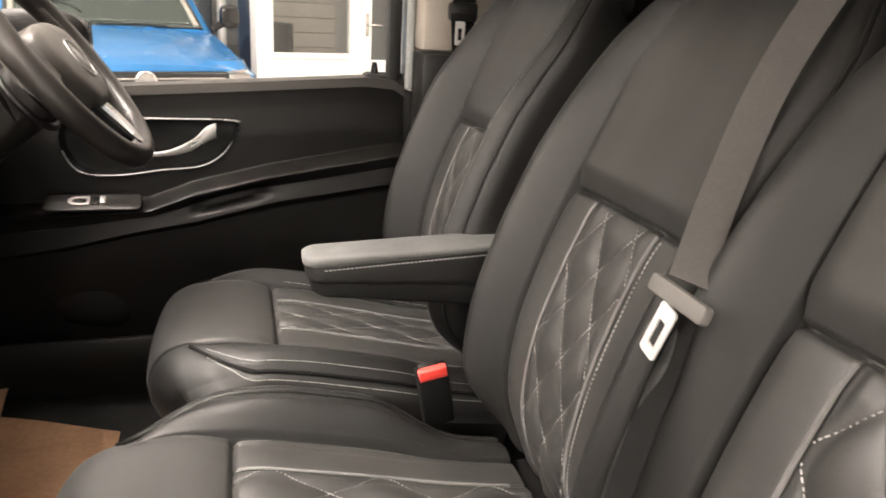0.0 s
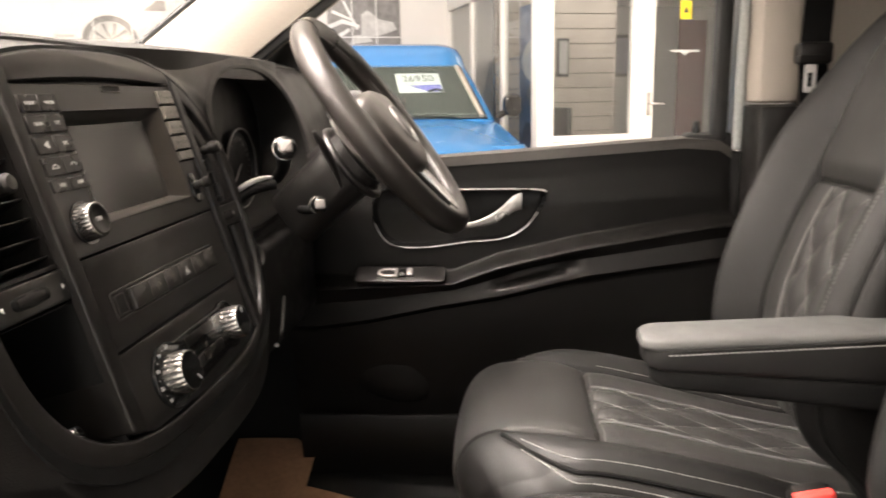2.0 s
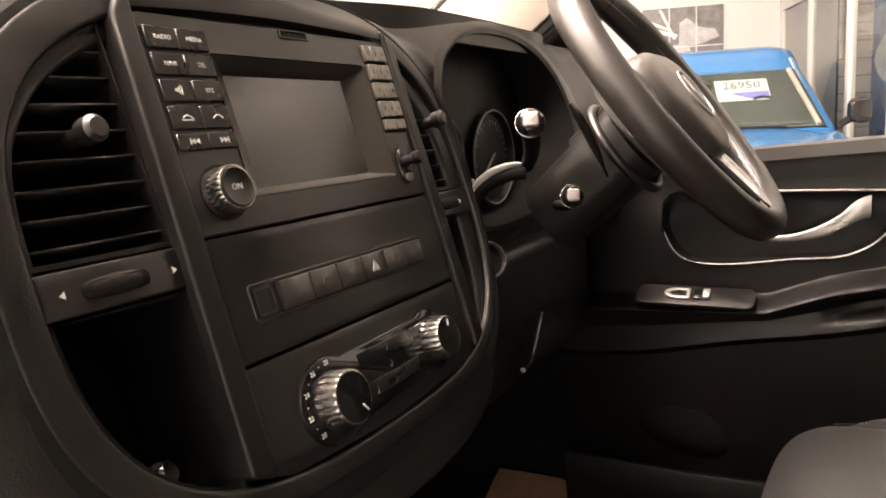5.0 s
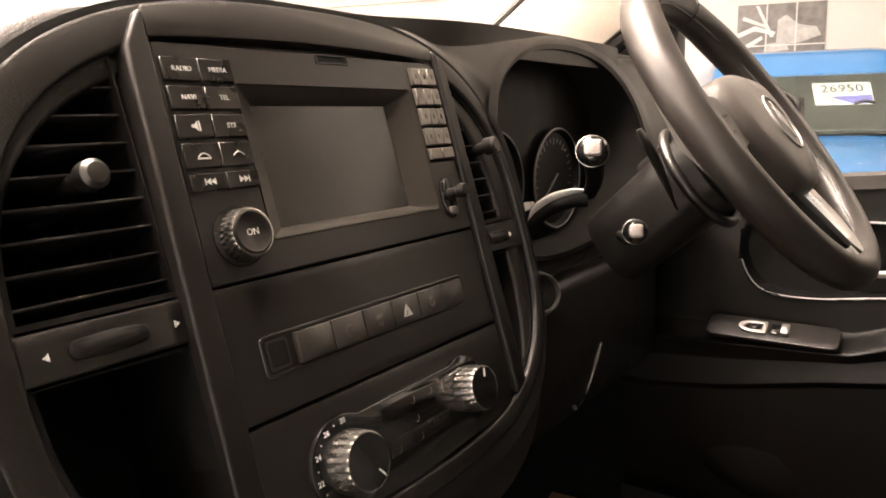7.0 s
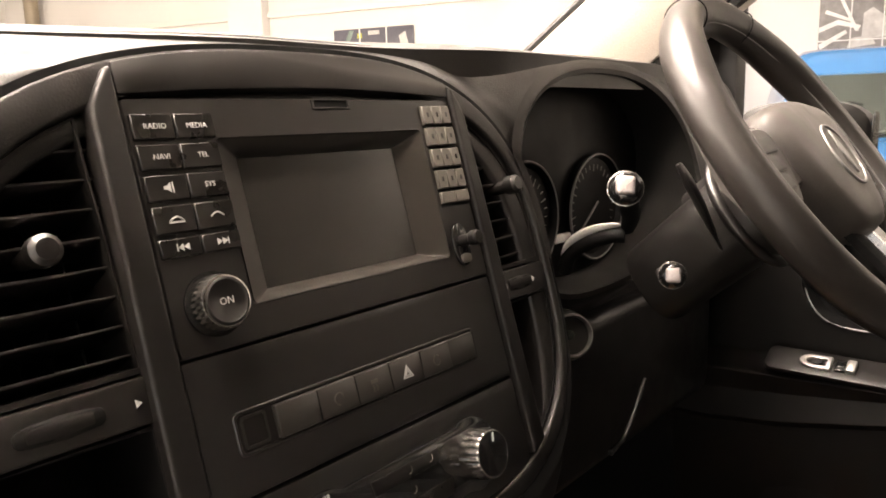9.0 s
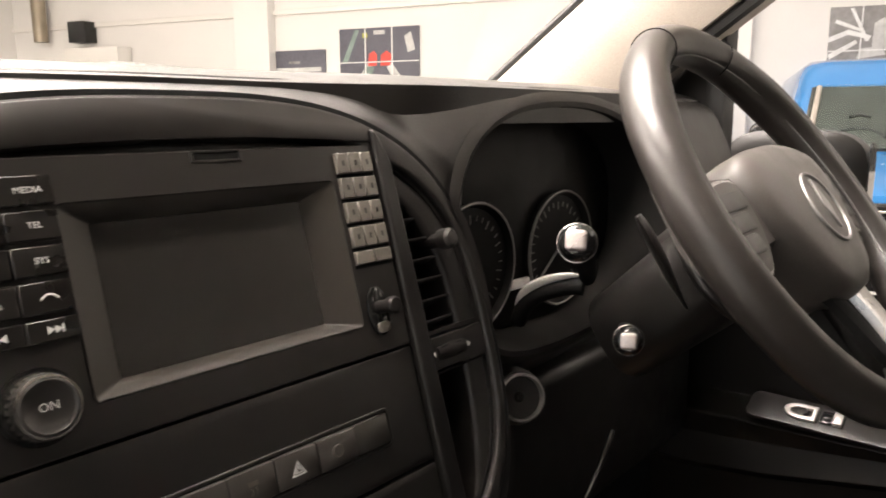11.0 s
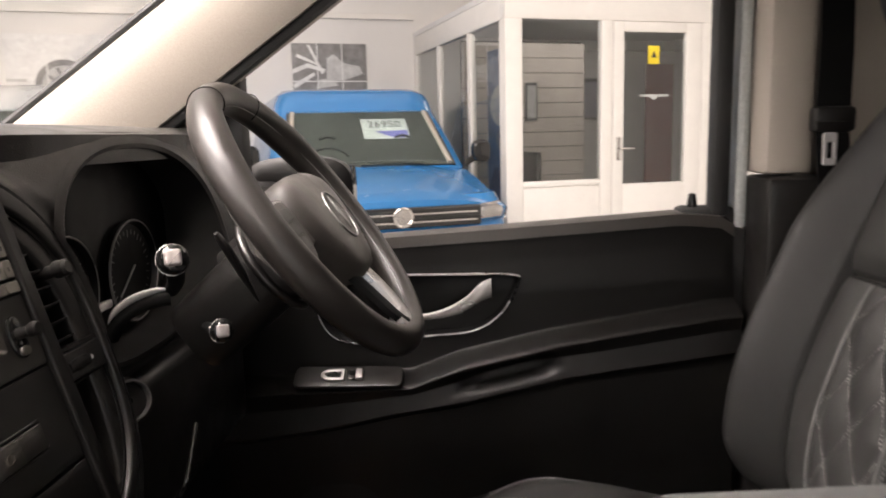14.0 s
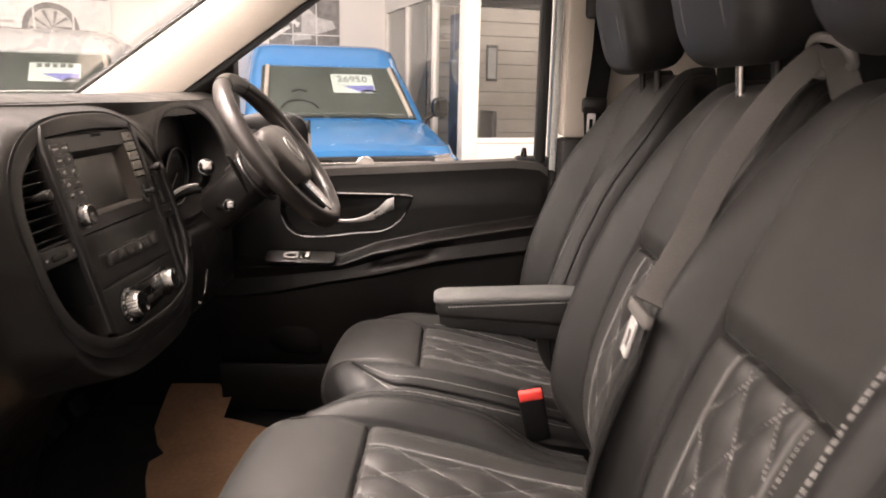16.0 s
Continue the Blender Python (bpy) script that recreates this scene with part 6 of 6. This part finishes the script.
# plank-clad partition inside
PLANK = material("grey_brown_planks", (0.30, 0.265, 0.235), 0.6, var=0.18, scale=3, fine=60, bump=0.2)
part("partition_core", box(2.84, 4.30, 7.25, 7.29, 0, 2.49), DARK, office, smooth=False)
for k_ in range(15):
    part("plank", box(2.84, 4.30, 7.225, 7.25, 0.165 * k_ + 0.003, min(0.165 * (k_ + 1) - 0.003, 2.48), 0.004, 1), PLANK, office)
    part("plank", box(4.30, 4.325, 7.225, 8.78, 0.165 * k_ + 0.003, min(0.165 * (k_ + 1) - 0.003, 2.48), 0.004, 1), PLANK, office)
BROWN = material("dark_red_brown_door", (0.075, 0.022, 0.017), 0.5, var=0.1, scale=4, fine=100, bump=0.1)
part("inner_door", box(5.45, 5.85, 7.70, 7.74, 0, 2.3, 0.01), BROWN, office, "dark red-brown inner door")


def picture(name, u0, u1, z0, z1, d, label, shapes):
    """A framed picture on a wall at depth d: a flat panel with plain shapes (x and z from 0 to 1)."""
    p = thing(name, label, "picture", "pictures and posters", m=SHOW)
    part("panel", box(u0, u1, d - 0.022, d, z0, z1, 0.003), shapes[0], p)
    for i, (mat, pts) in enumerate(shapes[1:]):
        pts = [(u0 + x * (u1 - u0), z0 + z * (z1 - z0)) for x, z in pts]
        part("print", moved(prism(pts, 0, 0.0012 + 0.0002 * i), Matrix(((1, 0, 0, 0), (0, 0, -1, d - 0.0222), (0, 1, 0, 0), (0, 0, 0, 1)))), mat, p, smooth=False)
    return p


def rect(x0, x1, z0, z1):
    return [(x0, z0), (x1, z0), (x1, z1), (x0, z1)]


PDARK = material("dark_slate_print", (0.10, 0.10, 0.125), 0.5, var=0.15, scale=4, fine=40, bump=0.0)
PGREY = material("mid_grey_print", (0.24, 0.235, 0.23), 0.5, var=0.3, scale=8, fine=30, bump=0.0)
PPALE = material("pale_grey_print", (0.55, 0.55, 0.54), 0.5, var=0.2, scale=8, fine=30, bump=0.0)
PWHITE = material("white_print_line", (0.76, 0.76, 0.75), 0.5, var=0.05, scale=8, fine=30, bump=0.0)
PRED = material("red_print", (0.72, 0.07, 0.05), 0.5, var=0.15, scale=10, fine=40, bump=0.0)
PGREEN = material("grey_green_print", (0.20, 0.27, 0.24), 0.5, var=0.3, scale=8, fine=40, bump=0.0)
YEL2 = material("yellow_green_print", (0.45, 0.45, 0.08), 0.5, fine=40, bump=0.0)
WD = D1 - 0.002
picture("wall_sign", -6.08, -5.06, 1.70, 2.44, WD, "dark slate sign with pale lines of print", [PDARK, (PPALE, rect(0.07, 0.93, 0.60, 0.68)), (PPALE, rect(0.22, 0.75, 0.50, 0.55)), (PWHITE, rect(0.25, 0.80, 0.22, 0.36)), (PGREY, rect(0.42, 0.60, 0.75, 0.80))])
dividers = [(PWHITE, rect(0.325, 0.34, 0, 1)), (PWHITE, rect(0.66, 0.675, 0, 1)), (PWHITE, rect(0, 1, 0.49, 0.505))]
picture("wall_poster", -4.83, -3.64, 1.80, 2.69, WD, "dark poster in panels with a red shape", [PDARK,
        (PPALE, [(0.08, 0.0), (0.24, 0.0), (0.42, 0.42), (0.36, 0.48)]), (PPALE, [(0.76, 0.0), (0.93, 0.0), (0.66, 0.48), (0.60, 0.42)]), (PGREEN, [(0.03, 0.5), (0.10, 0.5), (0.26, 0.98), (0.20, 0.98)]), (PPALE, [(0.86, 0.62), (0.95, 0.66), (0.90, 0.92), (0.82, 0.86)]),
        (PRED, [(0.36, 0.44), (0.47, 0.44), (0.48, 0.60), (0.44, 0.66), (0.38, 0.62)]), (PRED, [(0.52, 0.44), (0.64, 0.44), (0.66, 0.60), (0.60, 0.66), (0.53, 0.60)]), (PPALE, [(0.42, 0.0), (0.58, 0.0), (0.54, 0.22), (0.46, 0.22)]), (PGREEN, [(0.30, 0.34), (0.42, 0.32), (0.44, 0.43), (0.34, 0.44)]), (YEL2, rect(0.30, 0.36, 0.86, 0.93)), (PPALE, rect(0.44, 0.58, 0.90, 0.96))] + dividers)
picture("wall_poster", 1.17, 2.09, 1.72, 2.63, WD, "grey poster in panels with pale branching lines", [PGREY,
        (PWHITE, [(0.0, 0.60), (0.20, 0.68), (0.42, 0.62), (0.44, 0.66), (0.20, 0.74), (0.0, 0.66)]), (PWHITE, [(0.20, 0.98), (0.24, 0.98), (0.42, 0.60), (0.38, 0.60)]), (PPALE, [(0.45, 0.50), (0.72, 0.52), (0.95, 0.60), (0.90, 0.70), (0.70, 0.74), (0.55, 0.86), (0.46, 0.80)]), (PWHITE, [(0.05, 0.82), (0.35, 0.70), (0.36, 0.73), (0.07, 0.86)]), (PPALE, [(0.30, 0.40), (0.60, 0.44), (0.55, 0.54), (0.34, 0.52)]), (PWHITE, [(0.02, 0.40), (0.30, 0.58), (0.28, 0.62), (0.0, 0.46)])] + dividers)
circle = oval(0.47, 0.30, 0.245, 0.36, 28)
inner_c = oval(0.47, 0.30, 0.19, 0.28, 28)
spokes = [(PGREY, [(0.47 + 0.02 * math.sin(a), 0.30 + 0.03 * math.cos(a)), (0.47 + 0.18 * math.cos(a - 0.09), 0.30 + 0.26 * math.sin(a - 0.09)), (0.47 + 0.18 * math.cos(a + 0.09), 0.30 + 0.26 * math.sin(a + 0.09))]) for a in span(0, math.tau * 9 / 10, 10)]
picture("wall_poster", -1.95, -0.70, 1.88, 2.70, WD, "pale poster of a white vehicle's wheel", [PWHITE, (PGREY, circle), (PPALE, inner_c)] + spokes + [(PGREY, [(0.78, 0.72), (0.98, 0.72), (0.98, 0.86), (0.90, 0.86)]), (PGREY, rect(0.0, 0.14, 0.22, 0.30)), (PPALE, rect(0.0, 0.16, 0.36, 0.40))] + dividers[:2])
picture("framed_picture", 3.58, 3.72, 1.61, 2.04, 7.224, "narrow black framed picture on planks", [PANEL, (PGREY, rect(0.12, 0.88, 0.08, 0.92))])
picture("framed_picture", 4.62, 5.30, 1.62, 2.14, 8.0, "dark framed picture with a pale shape", [PANEL, (PDARK, rect(0.06, 0.94, 0.08, 0.92)), (PGREEN, [(0.50, 0.15), (0.86, 0.20), (0.80, 0.70), (0.60, 0.80)]), (PPALE, [(0.62, 0.25), (0.76, 0.28), (0.72, 0.60)])])
# added panel painted as the reflection in this side pane; its foot is made up
REFLECTION_BLUE = material("blue_grey_reflection_colour", (0.13, 0.17, 0.27), 0.5, var=0.5, scale=3, fine=25, bump=0.0, speck=0.2)
refl = thing("reflection_panel", "tall blue-grey panel standing in for a reflection in the office glass", "banner", m=SHOW)
part("panel", box(2.900, 2.925, 5.93, 6.62, 0.30, 2.30, 0.004), REFLECTION_BLUE, refl)
for z0, z1, d0, d1, mt in ((1.55, 1.95, 6.05, 6.55, PPALE), (1.30, 1.55, 6.10, 6.40, PGREY), (0.55, 1.15, 6.15, 6.60, PDARK)):
    pts = [(d, z) for d, z in oval((d0 + d1) / 2, (z0 + z1) / 2, (d1 - d0) / 2, (z1 - z0) / 2, 20, 1.6)]
    part("print", moved(prism(pts, 0, 0.002), Matrix(((0, 0, -1, 2.8995), (1, 0, 0, 0), (0, 1, 0, 0), (0, 0, 0, 1)))), mt, refl, smooth=False)
part("foot", box(2.86, 2.97, 5.95, 6.60, 0.002, 0.30, 0.02), PLASTIC, refl)
structure("office_back_wall", box(4.325, 6.55, 8.0, 8.05, 0, 2.49), material("grey_office_paint", (0.27, 0.26, 0.25), 0.7, var=0.06, scale=2, fine=90, bump=0.05), "mid-grey painted office back wall", "wall")
chair = thing("office_chair", "black office chair behind the glass", "chair", m=SHOW @ pose(3.55, 6.55, 0))
part("seat", prism(rounded(-0.22, 0.22, -0.22, 0.22, 0.06), 0.46, 0.53, 0.02), PLASTIC, chair)
part("backrest", moved(prism(rounded(-0.03, 0.03, 0.55, 1.28, 0.02), -0.20, 0.20, 0.02), pose(-0.20, 0, 0, 90, 0, 0)), PLASTIC, chair)
part("leg", lathe([(0, 0.0), (0.26, 0.0), (0.24, 0.05), (0.03, 0.08), (0.03, 0.46), (0, 0.46)], 24), DARK, chair)
# fittings at the far end of the wall
pipe = thing("flue_pipe", "brown-grey upright pipe on the wall", "pipe", m=SHOW)
part("pipe", lathe([(0, 2.73), (0.11, 2.73), (0.11, 4.49), (0, 4.49)], 24, pose(-10.2, 8.62, 0)), material("dull_bronze_pipe", (0.32, 0.27, 0.20), 0.4, 0.4, var=0.2, scale=4, fine=80), pipe)
spk = thing("wall_speaker", "small black box on the wall", "speaker", m=SHOW)
part("cabinet", box(-9.54, -9.19, 8.55, 8.79, 2.69, 3.01, 0.01), PLASTIC, spk)
bx = thing("wall_cabinet", "pale cream box under the speaker", "cabinet", m=SHOW)
part("body", box(-9.6, -8.51, 8.5, 8.79, 2.05, 2.60, 0.02), UPVC, bx)
